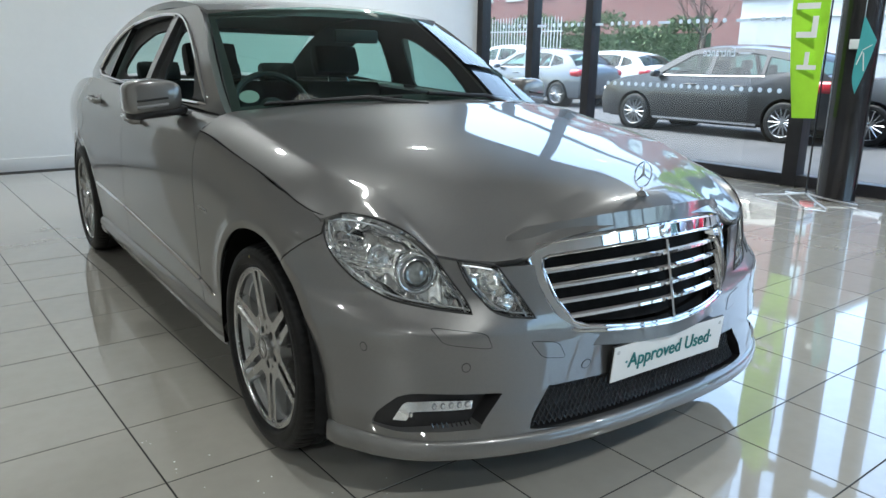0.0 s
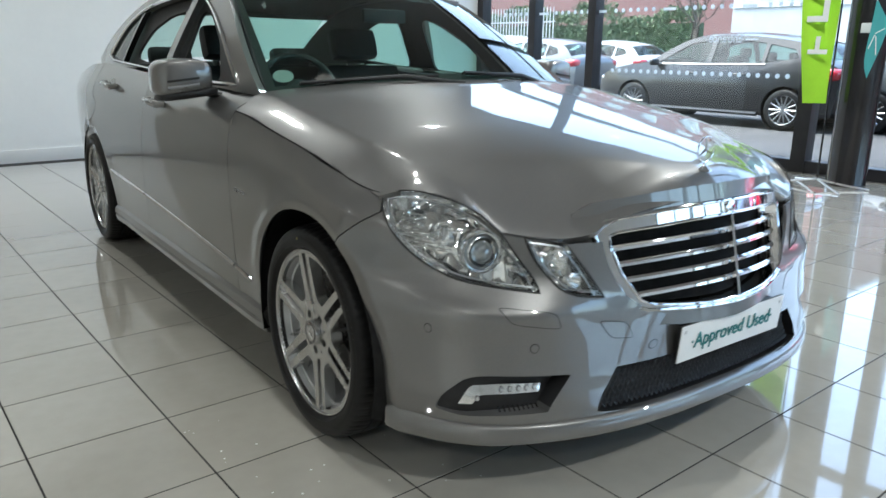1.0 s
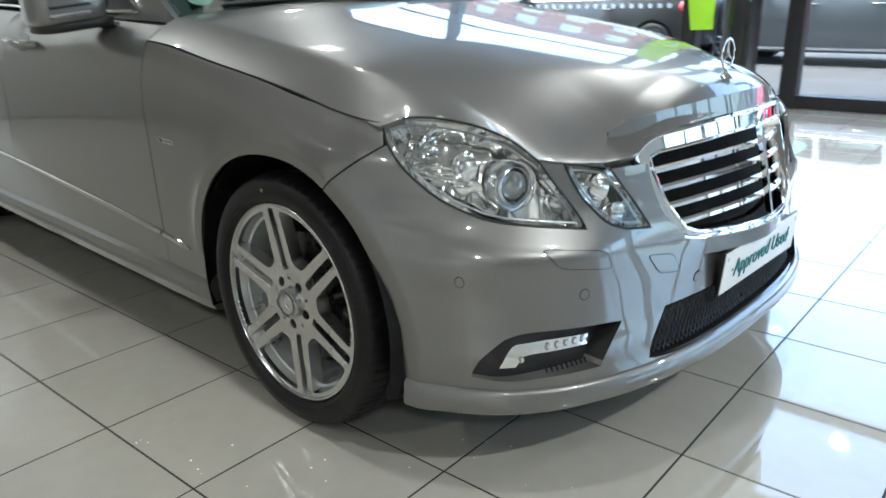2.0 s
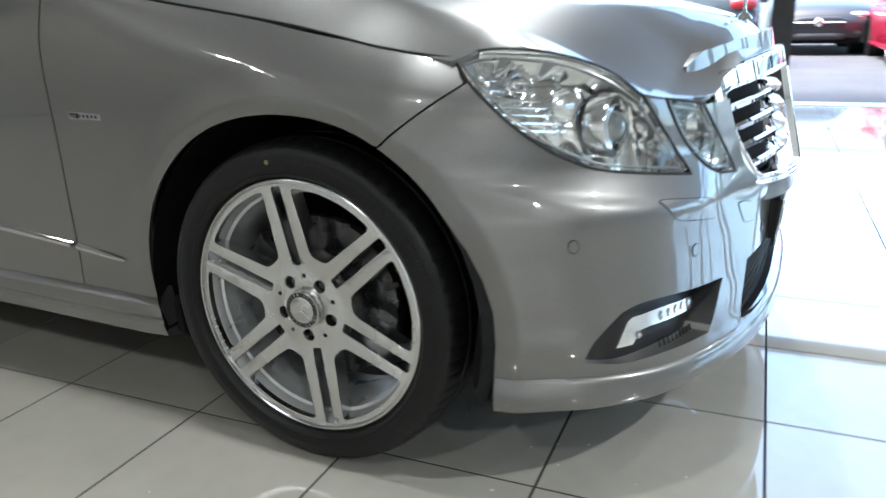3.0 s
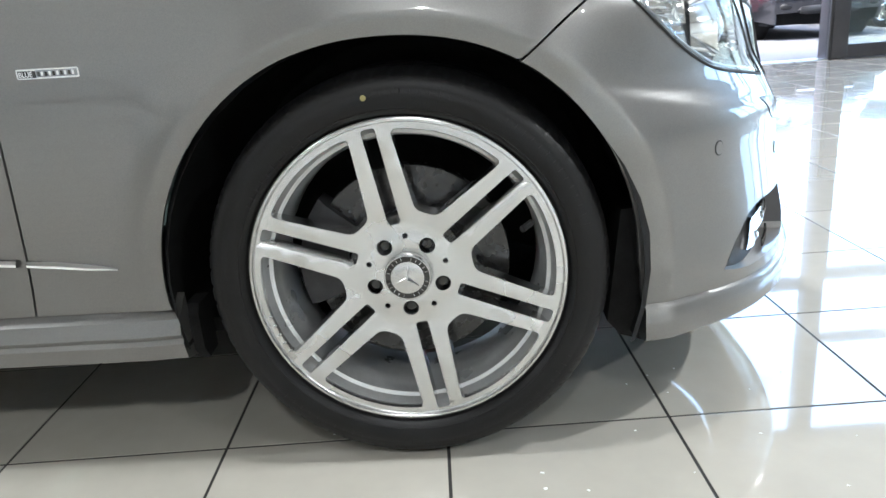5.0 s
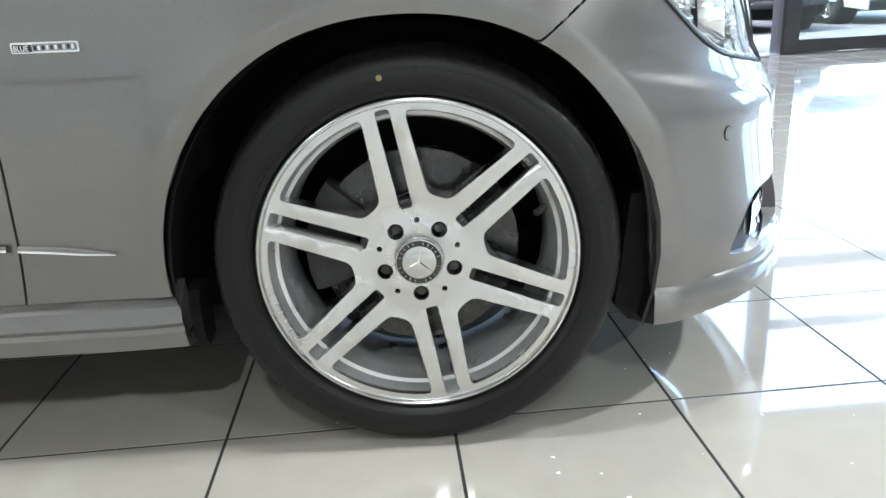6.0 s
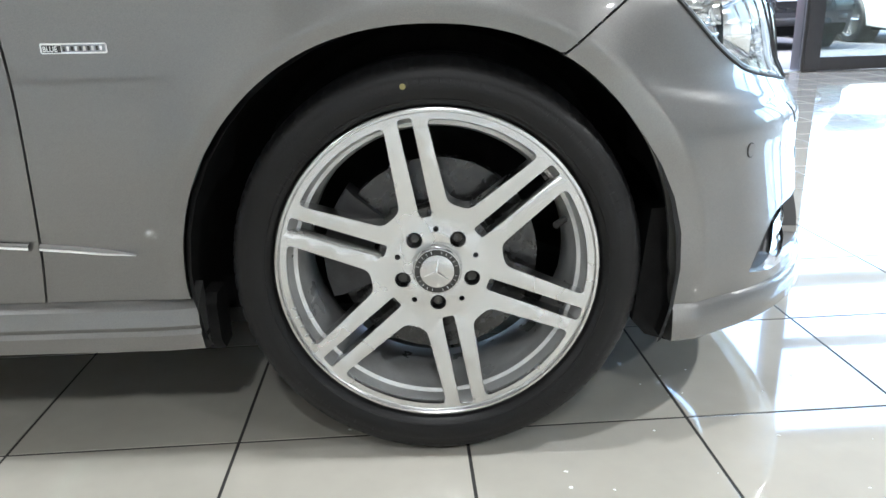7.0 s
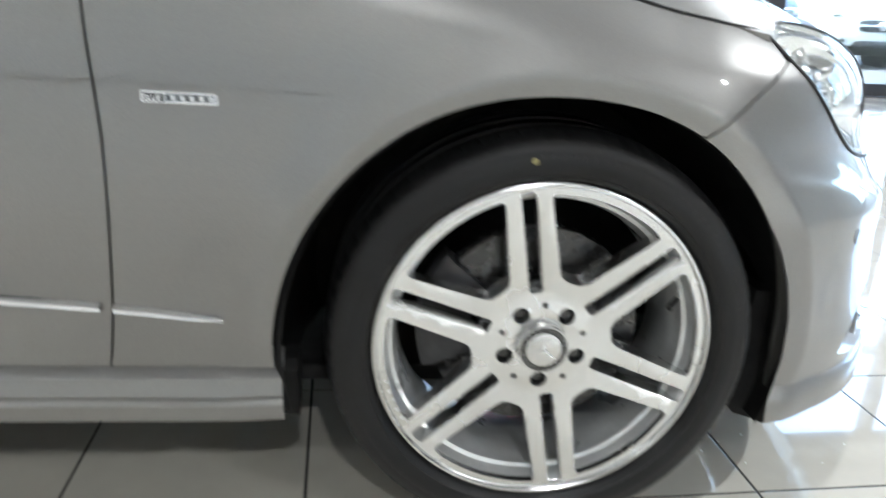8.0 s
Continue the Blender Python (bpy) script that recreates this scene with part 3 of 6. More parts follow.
SEAM_ROWS = {
    "belt": [(-4 + .1 * k, waist(-4 + .1 * k, min(.80, .93 * width(-4 + .1 * k, .6)))) for k in range(45)],
    "shut": [(-.7 + .05 * k, waist(-.7 + .05 * k, curve(SHUT_Y, -.7 + .05 * k))) for k in range(22)],
}


def seam_z(x, line="shut"):
    """The flank's height at the window line or at the bonnet's shut line."""
    return curve(SEAM_ROWS[line], x)


def X(x, z):
    return (at_x(x, z), z)


def Y(y, z):
    return (at_y(y, z), z)


ARCH_R = [(-20, .376), (0, .371), (58, .378), (90, .372), (120, .381), (150, .385), (180, .390), (200, .396)]


def arch(a0, a1, ax=0.0, n=28):
    out = []
    for k in range(n + 1):
        a = radians(a0 + (a1 - a0) * k / n)
        r = curve(ARCH_R, a0 + (a1 - a0) * k / n) if ax == 0 else .374
        z = .322 + r * math.sin(a)
        out.append(X(ax + r * math.cos(a), z))
    return out


HOOD_MID = [(-.75, 1.055), (-.6, 1.049), (-.45, 1.038), (-.3, 1.016), (0, .970), (.3, .921), (.5, .882), (.66, .840), (.70, .815), (.74, .775)]
HOOD_DROP = [(-.7, .052), (-.45, .053), (-.25, .055), (.04, .057), (.15, .060), (.3, .076), (.39, .084), (.6, .095)]
RIDGE = [(-.7, .775), (-.45, .769), (-.25, .763), (.04, .757), (.15, .745), (.3, .706), (.46, .678), (.6, .65)]
HOOD_X = [(0, .739), (.15, .730), (.3, .705), (.40, .678), (.43, .678), (.515, .650), (.615, .593), (.653, .572), (.68, .52), (.714, .45), (.757, .376), (.794, .332), (.843, .302)]
HOOD_Z = [(0, .772), (.15, .768), (.3, .752), (.40, .724), (.43, .708), (.515, .698), (.615, .709), (.653, .718), (.68, .758), (.714, .787), (.757, .80), (.794, .799), (.843, .783)]


def hood_plain(x, y):
    """A gently crowned top that breaks at a ridge and rolls down to the wing."""
    a, r = abs(y), curve(RIDGE, x)
    mid, drop = curve(HOOD_MID, x), curve(HOOD_DROP, x)
    top = mid - drop * (a / r) ** 2.5
    edge = mid - drop
    low = min(seam_z(min(x, .3)), edge - .045)
    t = (a - r) / (curve(SHUT_Y, x) - r)
    side = edge - (edge - low) * (.8 * t + .2 * t * t if t > 0 else .8 * t)
    k = 700
    return min(top, side) - math.log(1 + math.exp(-k * abs(top - side))) / k


def hood_skin(x, y):
    a = abs(y)
    fx, fz = curve(HOOD_X, a), curve(HOOD_Z, a)
    d = max(0, fx - x)
    return (x, y, hood_plain(x, y) + (fz - hood_plain(fx, y)) * math.exp(-(d / .14) ** 1.4))


def cabin(x, z):
    """The cabin's flank above the waist."""
    s = max(0, min(1.2, (z - .93) / .47))
    pinch = max(0, (x + 1.5) / .9) ** 2 * .03 + max(0, (-2.4 - x)) ** 2 * .06
    return (x, -(.80 - .19 * s ** 1.25 - pinch * (1 - .5 * s)), z)


# ---- the saloon car: body ----
car = thing("saloon_car", "silver grey four-door saloon car parked on the tiled showroom floor", "car")
LAMP_LINE = [X(.302, .782), X(.331, .752), X(.362, .725), X(.403, .686), X(.446, .648), X(.488, .620), X(.54, .598), Y(-0.5932, 0.5726)]
LAMP_IN = [Y(-0.5932, 0.5726), Y(-.622, .649), Y(-.653, .714)]
LAMP_TOP = [Y(-.653, .714), Y(-.682, .756), Y(-.716, .784), Y(-.757, .798), Y(-.795, .797), X(.302, .782)]
LAMP2 = [[Y(-.608, .706), Y(-.582, .634), Y(-.546, .582), Y(-0.4982, 0.5590)], [Y(-0.4982, 0.5590), Y(-0.4312, 0.5505)], [Y(-0.4312, 0.5505), Y(-.47, .618), Y(-.515, .688)], [Y(-.515, .688), Y(-.56, .698), Y(-.608, .706)]]
GRILLE_SIDE = [Y(-.42, .69), Y(-.405, .62), Y(-0.3614, 0.5482), Y(-0.2774, 0.4965), Y(-0.1609, 0.4731), Y(0, .468)]
SEAM = [X(.327, .749), X(.261, .70), X(.197, .649)]
LOW_EDGE = [X(0.384, 0.236), X(0.4893, 0.2375), Y(-0.7134, 0.2394), Y(-0.5933, 0.2420), Y(-0.4401, 0.2423), Y(-0.2383, 0.2391), Y(0, .238)]
INTAKE = [[Y(0, .248), Y(-0.2513, 0.2494), Y(-0.4129, 0.2531), Y(-0.4648, 0.2602)], [Y(-0.4648, 0.2602), Y(-0.4352, 0.3206), Y(-0.4028, 0.3634)], [Y(-0.4028, 0.3634), Y(-0.2020, 0.3646), Y(0, .368)]]
POCKET = loop([X(0.5300, 0.2760), X(0.5440, 0.3116), X(0.5822, 0.3599)], [X(0.5822, 0.3599), X(0.6196, 0.3722), Y(-0.5773, 0.3677), Y(-0.5366, 0.3632)], [Y(-0.5366, 0.3632), Y(-0.5713, 0.3210), Y(-0.5983, 0.2750)], [Y(-0.5983, 0.2750), X(0.6418, 0.2690), X(0.5864, 0.2653), X(0.5300, 0.2760)], step=.015)

bump_line = loop(SEAM, arch(60, 0, n=20), [X(.371, .322), X(.376, .275), X(.384, .236)], LOW_EDGE, [Y(0, .245), Y(0, .248)], *INTAKE, [Y(0, .368), Y(0, .468)], GRILLE_SIDE[::-1], [Y(-.42, .69), Y(-.515, .688)], *[r[::-1] for r in LAMP2[::-1][1:]], [Y(-.608, .706), Y(-.653, .714)], LAMP_IN[::-1], LAMP_LINE[::-1][:-1] + [X(.327, .749)])
SENSORS = [Y(-0.6238, 0.4405), Y(-0.2866, 0.4073), X(0.5088, 0.4863)]
half_bumper = panel(skin, inset(bump_line, .002), [POCKET[::-1]], .009, depth=.009)
bumper = sheet("front_bumper", join(half_bumper, flip(half_bumper)), PAINT, car)


def disc_on(u, z, r, lift, mat, name, parent, depth=.006, n=20):
    ring = [(u + r * math.cos(2 * math.pi * k / n), z + r * math.sin(2 * math.pi * k / n)) for k in range(n)]
    return sheet(name, panel(skin, ring, step=r * .8, lift=lift, depth=depth), mat, parent, both=True)


for u, z in SENSORS:
    disc_on(u, z, .0125, .0006, SEAL, "sensor_ring", bumper, .004)
    disc_on(u, z, .0105, .0016, PAINT, "parking_sensor", bumper, .004)


def lid(corners, name, parent, r=.3):
    """A flush cover with rounded corners and a dark joint round it."""
    line = []
    for i, b in enumerate(corners):
        a, c = corners[i - 1], corners[(i + 1) % len(corners)]
        p = [b[k] + (a[k] - b[k]) * r for k in (0, 1)]
        q = [b[k] + (c[k] - b[k]) * r for k in (0, 1)]
        for j in range(7):
            s = j / 6
            line.append(tuple((1 - s) ** 2 * p[k] + 2 * s * (1 - s) * b[k] + s * s * q[k] for k in (0, 1)))
        e = [c[k] + (b[k] - c[k]) * r for k in (0, 1)]
        line += [tuple(q[k] + (e[k] - q[k]) * j / 6 for k in (0, 1)) for j in range(1, 6)]
    line = [Y(*p) for p in line]
    area = sum(a[0] * b[1] - b[0] * a[1] for a, b in zip(line, line[1:] + line[:1]))
    line = line if area > 0 else line[::-1]
    sheet("joint", panel(skin, line, step=.009, lift=.0003, depth=.002), SEAL, parent, both=True)
    sheet(name, panel(skin, inset(line, .0018), step=.009, lift=.0012, depth=.002), PAINT, parent, both=True)


lid([(-.700, .546), (-.674, .503), (-.556, .484), (-.572, .529)], "washer_cover", bumper, .22)
lid([(-.457, .495), (-.420, .443), (-.349, .434), (-.370, .481)], "tow_cover", bumper, .25)


def hollow(line, depth, floor_mat, name, parent, both=True, wall_in=.006, label="", step=.04):
    """A recess behind an opening: walls and a floor."""
    n = len(line)
    norm = [normal_of(skin, p) for p in line]
    small = inset(line, wall_in)
    verts = [Vector(skin(*p)) + k * .0005 for p, k in zip(line, norm)]
    verts += [Vector(skin(*p)) - k * depth for p, k in zip(small, norm)]
    faces = [(i, (i + 1) % n, n + (i + 1) % n, n + i) for i in range(n) if min(verts[i].y, verts[(i + 1) % n].y) < -.004]
    walls = (verts, faces)
    base = panel(lambda u, z: Vector(skin(u, z)) - normal_of(skin, (u, z)) * depth, small, step=step, depth=0)
    return sheet(name, join(walls, base), floor_mat, parent, label, both=both)


sunk = lambda d: (lambda u, z: Vector(skin(u, z)) - normal_of(skin, (u, z)) * d)
U_OUT, U_IN = X(.53, .28)[0], Y(-.56, .32)[0]


def pocket_floor(u, z):
    """The lamp recess: flush at its outer tip, deep at its inner end, looking more to the front than the skin."""
    s = max(0, min(1, (u - U_OUT) / (U_IN - U_OUT)))
    p = Vector(skin(u, z)) - normal_of(skin, (u, z)) * .006
    return p - Vector((.044 * s ** .8, 0, 0))


def pocket_wall(keep, mat, label):
    """The recess's wall between the skin and its floor."""
    verts, faces, n = [], [], len(POCKET)
    small = inset(POCKET, .003)
    for p, q in zip(POCKET, small):
        verts += [Vector(skin(*p)) + normal_of(skin, p) * .0004, Vector(pocket_floor(*q))]
    for i in range(n):
        j = (i + 1) % n
        if keep((POCKET[i][1] + POCKET[j][1]) / 2 < .284):
            faces.append((2 * i, 2 * i + 1, 2 * j + 1, 2 * j))
    return sheet("pocket_wall", (verts, faces), mat, bumper, label, both=True)


fog = sheet("fog_pocket", panel(pocket_floor, inset(POCKET, .002), step=.02, depth=0), BLACK, bumper, "black fog lamp recess", both=True)
pocket_wall(lambda painted: not painted, BLACK, "black wall of the lamp recess")
pocket_wall(lambda painted: painted, PAINT, "painted ledge below the lamp recess")
DRL = loop([X(0.5800, 0.2965), X(0.5991, 0.3409), X(0.6158, 0.3460)], [X(0.6158, 0.3460), Y(-0.6835, 0.3468), Y(-0.5930, 0.3407)], [Y(-0.5930, 0.3407), Y(-0.5990, 0.3194)], [Y(-0.5990, 0.3194), X(0.6337, 0.3218), X(0.6198, 0.3176)], [X(0.6198, 0.3176), X(0.6088, 0.2960)], [X(0.6088, 0.2960), X(0.5800, 0.2965)], step=.01)
lamp_face = lambda u, z: Vector(pocket_floor(u, z)) + Vector((.014, -.004, 0))
drl = sheet("daytime_lamp", panel(lamp_face, DRL, step=.02, depth=.012), REFLECTOR, bumper, "clear daytime running lamp with small diodes", both=True)
for k in range(6):
    y = -.712 + .0205 * k if k else -.746
    u, z = Y(y, .334 if k else .313)
    for r, d, m in ((.0085, .001, SMOKED), (.0052, .0035, CHROME)):
        ring = [(u + r * math.cos(math.pi * i / 6), z + r * math.sin(math.pi * i / 6)) for i in range(12)]
        sheet("diode" if m is CHROME else "diode_cup", panel(lambda a, b, d=d: lamp_face(a, b) + Vector((d, 0, 0)), ring, step=.02, depth=.002), m, drl, both=True)
for k in range(9):
    u, z = Y(-.70 + .0115 * k, .285)
    sheet("recess_slat", tube([lamp_face(u, z + .004), lamp_face(u + .004, z - .012)], .0022, 5), GLOSS_BLACK, bumper, both=True)

# lower intake: dark well and a net of slats
well = hollow(loop(*[[(u, z) for u, z in r] for r in INTAKE], [Y(0, .368), Y(0, .248)]), .07, BLACK, "lower_intake", bumper, wall_in=.0, label="black lower air intake")
net = []
for sgn in (1, -1):
    for k in range(-6, 40):
        pts = []
        for j in range(9):
            z = .254 + .0135 * j
            y = -.462 + k * .0175 + sgn * j * .0085 + (0 if sgn > 0 else .07)
            if -.445 < y - (z - .254) * .42 and y <= .002:
                u, zz = Y(min(y, 0), z)
                pts.append(Vector(skin(u, zz)) - Vector((.022, 0, 0)))
        if len(pts) > 1:
            net.append(tube(pts, .0021, 4))
net = join(*net)
stuff(sheet("intake_net", join(net, flip(net)), BLACK, bumper, "black diamond mesh"))

# splitter lip under the bumper
LIP_TOP = [(X(0.386, 0.24)[0], .240), (X(0.4893, 0.238)[0], .240), (Y(-0.7134, 0.2394)[0], .239), (Y(-0.5933, 0.2420)[0], .243), (Y(-0.4401, 0.2423)[0], .245), (Y(-0.2383, 0.2391)[0], .245), (PER * math.pi / 2, .245)]
lip_v, lip_f = [], []
N = 46
for k in range(N + 1):
    u = LIP_TOP[0][0] + (PER * math.pi / 2 - LIP_TOP[0][0]) * k / N
    top = curve(LIP_TOP, u)
    n = normal_of(skin, (u, .23))
    n.z = 0
    n.normalize()
    base = Vector(skin(u, top))
    out = .008 + .006 * k / N
    deep = .014 * max(0, 1 - k / N * 2)
    for d, dz in ((-.01, .006), (.002, .004), (out - .004, -.001), (out, -.006), (out + .002, -.040 - deep), (out - .003, -.047 - deep), (-.04, -.056 - deep)):
        lip_v.append(base + n * d + Vector((0, 0, dz)))
for k in range(N):
    for j in range(6):
        a = k * 7 + j
        lip_f.append((a, a + 1, a + 8, a + 7))
lip_f.append(tuple(range(7))[::-1])
sheet("splitter_lip", join((lip_v, lip_f), flip((lip_v, lip_f))), PAINT, car, smooth=50)

# front wings
belt = lambda x: X(x, seam_z(x, "belt"))
wing_line = loop(SEAM[::-1], [X(.327, .749), X(.302, .782)], [X(x, seam_z(x)) for x in (.302, .1, -.1, -.3, -.5, -.60)], [X(-.60, seam_z(-.6)), X(-.603, .79), X(-.594, .6), X(-.606, .393), X(-.622, .284)], [X(-.622, .284), X(-.390, .284)], arch(186, 60, n=40))
wing = sheet("front_wing", panel(skin, inset(wing_line, .002), step=.008, depth=.009), PAINT, car, both=True)
# bonnet
hx = [.843, .794, .757, .714, .68, .653, .615, .56, .515, .47, .43, .40, .3, .15]
edge_r = [(x, -curve(SHUT_Y, x)) for x in (-.625, -.56, -.4, -.2, 0, .2)] + [(.298, -.842)]
front_r = [(curve(HOOD_X, a), -a) for a in hx] + [(.739, 0)]
back_r = [(-.445, 0), (-.47, -.3), (-.545, -.6), (-.60, -.74), (-.625, -.872)]
half = through_points(back_r, .04)[:-1] + through_points(edge_r, .04)[:-1] + through_points(front_r[:], .03)
bonnet_line = half + [(x, -y) for x, y in half[::-1]][1:-1]
area = sum(a[0] * b[1] - b[0] * a[1] for a, b in zip(bonnet_line, bonnet_line[1:] + bonnet_line[:1]))
bonnet_line = bonnet_line if area > 0 else bonnet_line[::-1]
gap_line = [Vector(skin(*X(.3 - .9 * k / 40, seam_z(.3 - .9 * k / 40)))) + Vector((0, -.0005, .0015)) for k in range(41)]
sheet("shut_line", tube(gap_line, .0019, 6), SEAL, car, "dark shut line beside the bonnet", both=True)
bonnet = sheet("bonnet", panel(hood_skin, inset(bonnet_line, .002), step=.0095), PAINT, car)

# doors and rear quarter
def flank(name, line, parent=car, mat=None, step=.05):
    return sheet(name, panel(skin, inset(line, .002), step=step), mat or PAINT, parent, both=True)


front_door = flank("front_door", loop([X(-.622, .284), X(-.606, .393), X(-.594, .6), X(-.603, .79), X(-.60, seam_z(-.6, "belt"))], [belt(x) for x in (-.60, -.9, -1.3, -1.72)], [belt(-1.72), X(-1.74, .7), X(-1.78, .45), X(-1.80, .284)], [X(-1.80, .284), X(-.622, .284)]))
rear_door = flank("rear_door", loop([belt(-1.72), X(-1.74, .7), X(-1.78, .45), X(-1.80, .284)], [X(-1.80, .284), X(-2.48, .284)], arch(174, 132, ax=-2.874, n=12), [arch(132, 132, ax=-2.874, n=1)[0], X(-2.72, .80), X(-2.80, .9), belt(-2.83)], [belt(x) for x in (-2.83, -2.4, -2.0, -1.72)]))
flank("rear_wing", loop([arch(132, 132, ax=-2.874, n=1)[0], X(-2.72, .80), X(-2.80, .9), belt(-2.83)], [belt(x) for x in (-2.83, -3.2, -3.6, -3.95)], [belt(-3.95), X(-3.99, .7), X(-3.97, .25)], [X(-3.97, .25), X(-3.246, .25)], arch(-10, 132, ax=-2.874, n=36)))
for x in (-1.5, -2.42):
    z = seam_z(x, "belt") - .095
    y = -width(x, z)
    hold = front_door if x > -2 else rear_door
    # no hollow here: a flat black disc paints the recess's shade
    cup = [X(x - .02 + .055 * math.cos(math.pi * i / 10), z + .03 * math.sin(math.pi * i / 10)) for i in range(20)]
    sheet("cup_shade", panel(skin, cup, step=.02, lift=.0012, depth=.001), GLOSS_BLACK, hold, "flat dark disc for the shade in the finger recess", both=True)
    sheet("door_handle", tube([(x - .11, y - .004, z + .004), (x - .095, y - .032, z + .004), (x, y - .04, z), (x + .095, y - .032, z - .004), (x + .11, y - .004, z - .004)], [.012, .013, .014, .013, .012], 10, flat=1.1), PAINT, hold, "painted pull handle", both=True)
    sheet("handle_strip", tube([(x - .08, y - .046, z + .008), (x + .08, y - .046, z + .003)], .0035, 6), CHROME, hold, "chrome strip", both=True)
# bright strip low on the doors
STRIP = [(-.46, .366), (-.62, .383), (-1.0, .41), (-1.75, .455), (-2.46, .485)]


def strip(a, b, tip, parent):
    rows, n = [], max(3, int((a - b) / .06))
    for k in range(n + 1):
        x = a + (b - a) * k / n
        z = curve(STRIP[::-1], x)
        h = .0075 * (min(1, .15 + (a - x) / .06) if tip else 1)
        y = -width(x, z)
        rows.append([(x, y - .0015, z + h), (x, y - .008, z + h * .5), (x, y - .009, z - h * .4), (x, y - .0015, z - h)])
    v = [p for r in rows for p in r]
    f = [(4 * i + j, 4 * i + 4 + j, 4 * i + 5 + j, 4 * i + 1 + j) for i in range(n) for j in range(3)]
    sheet("bright_strip", (v, [g[::-1] for g in f]), CHROME, parent, "bright metal strip", both=True, smooth=60)


strip(-.458, -.605, True, wing)
strip(-.622, -1.775, False, front_door)
strip(-1.79, -2.45, False, rear_door)

# sill skirts
def loft(rows, closed=True, caps=True):
    n, m = len(rows), len(rows[0])
    v = [p for r in rows for p in r]
    f = [(i * m + j, i * m + (j + 1) % m, (i + 1) * m + (j + 1) % m, (i + 1) * m + j) for i in range(n - 1) for j in range(m if closed else m - 1)]
    if caps:
        f += [tuple(range(m))[::-1], tuple((n - 1) * m + j for j in range(m))]
    return v, f


rows = []
for k in range(34):
    x = -.378 - 2.09 * k / 33
    y = -width(min(x, -.62), .28) if k > 2 else -width(-.62, .28)
    e = .006 if k == 0 else 0
    rows.append([(x, y + .03, .305), (x, y + .004 + e, .288), (x, y - .014 + e, .272), (x, y - .018 + e, .245), (x, y - .012 + e, .236), (x, y - .016 + e, .228), (x, y - .006 + e, .198), (x, y + .04, .186)])
sheet("sill_skirt", loft(rows), PAINT, car, both=True, smooth=35)
v, f = loft([[(x, -.85, .28), (x, -.862, .265), (x, -.86, .2), (x, -.84, .175), (x, -.80, .18), (x, -.80, .28)] for x in (-.36, -.37, -.385)])
sheet("mud_guard", (v, f), LINER, car, "black plastic guard at the sill end", both=True)

# fender badge
bu, bz = X(-.494, .677)
bl = rounded([(bu - .047, bz - .0065), (bu + .047, bz - .008), (bu + .047, bz + .0065), (bu - .047, bz + .008)], .003, 3)
badge = sheet("wing_badge", panel(skin, bl, step=.02, lift=.003, depth=.003), CHROME, car, "small chrome badge with dark bars", both=True)
for a, b, m in ((-.044, -.0185, GLOSS_BLACK), (-.0165, .044, SMOKED)):
    q = [(bu + a, bz - .0048), (bu + b, bz - .0055), (bu + b, bz + .0045), (bu + a, bz + .0055)]
    sheet("badge_bar", panel(skin, q, step=.03, lift=.0044, depth=.0008), m, badge, both=True)
for k in range(10):
    a = -.0145 + .0058 * k
    q = [(bu + a, bz - .0032), (bu + a + .0034, bz - .0034), (bu + a + .0034, bz + .0028), (bu + a, bz + .003)]
    sheet("badge_mark", panel(skin, q, step=.03, lift=.0052, depth=.0006), CHROME if k % 2 else GLOSS_BLACK, badge, both=True)
word = bpy.data.curves.new("badge_word", "FONT")
word.body, word.size, word.extrude, word.offset = "BLUE", .0105, .0002, .0002
wo = new("tmp", word)
wme = bpy.data.meshes.new_from_object(wo.evaluated_get(bpy.context.evaluated_depsgraph_get()))
bpy.data.objects.remove(wo)
for v in wme.vertices:
    q = (bu - .0425 + v.co.x * .88, bz - .0036 + v.co.y - v.co.x * .01)
    v.co = Vector(skin(*q)) + normal_of(skin, q) * (.0054 + v.co.z)
wme.materials.append(CHROME)
piece("badge_lettering", wme, badge, "bright raised lettering BLUE")

# wheel housings and underside
for ax in (0, -2.874):
    rows = []
    for k in range(25):
        a = radians(-20 + 216 * k / 24)
        rows.append([(ax + r * math.cos(a), y, .322 + r * math.sin(a)) for r, y in ((.378, -.906), (.392, -.885), (.388, -.6), (.36, -.52), (.05, -.5))])
    v, f = loft(rows, closed=False, caps=False)
    sheet("wheel_housing", (v, [g[::-1] for g in f]), LINER, car, "black wheel arch liner", both=True)
flap = loft([[(.330, y, .205), (.352, y, .180), (.390, y, .168), (.386, y, .25), (.377, y, .40), (.352, y, .40)] for y in (-.845, -.84, -.62, -.6)])
sheet("arch_flap", flap, LINER, car, "black plastic flap ahead of the front wheel", both=True, smooth=30)
box("underbody", (-3.8, -.72, .17), (.42, .72, .20), LINER, car, "dark underbody")

# ---- the saloon car: cabin ----
WIN_LOW = lambda x: seam_z(x, "belt") + .018
DLO = loop([(-.86, WIN_LOW(-.86) + .012), (-1.3, WIN_LOW(-1.3)), (-2.0, WIN_LOW(-2.0)), (-2.85, WIN_LOW(-2.85))], [(-2.85, WIN_LOW(-2.85)), (-2.98, 1.10)], [(-2.98, 1.10), (-2.78, 1.245), (-2.5, 1.335), (-2.1, 1.375), (-1.75, 1.378), (-1.5, 1.345), (-1.2, 1.22), (-.86, WIN_LOW(-.86) + .012)], step=.05)
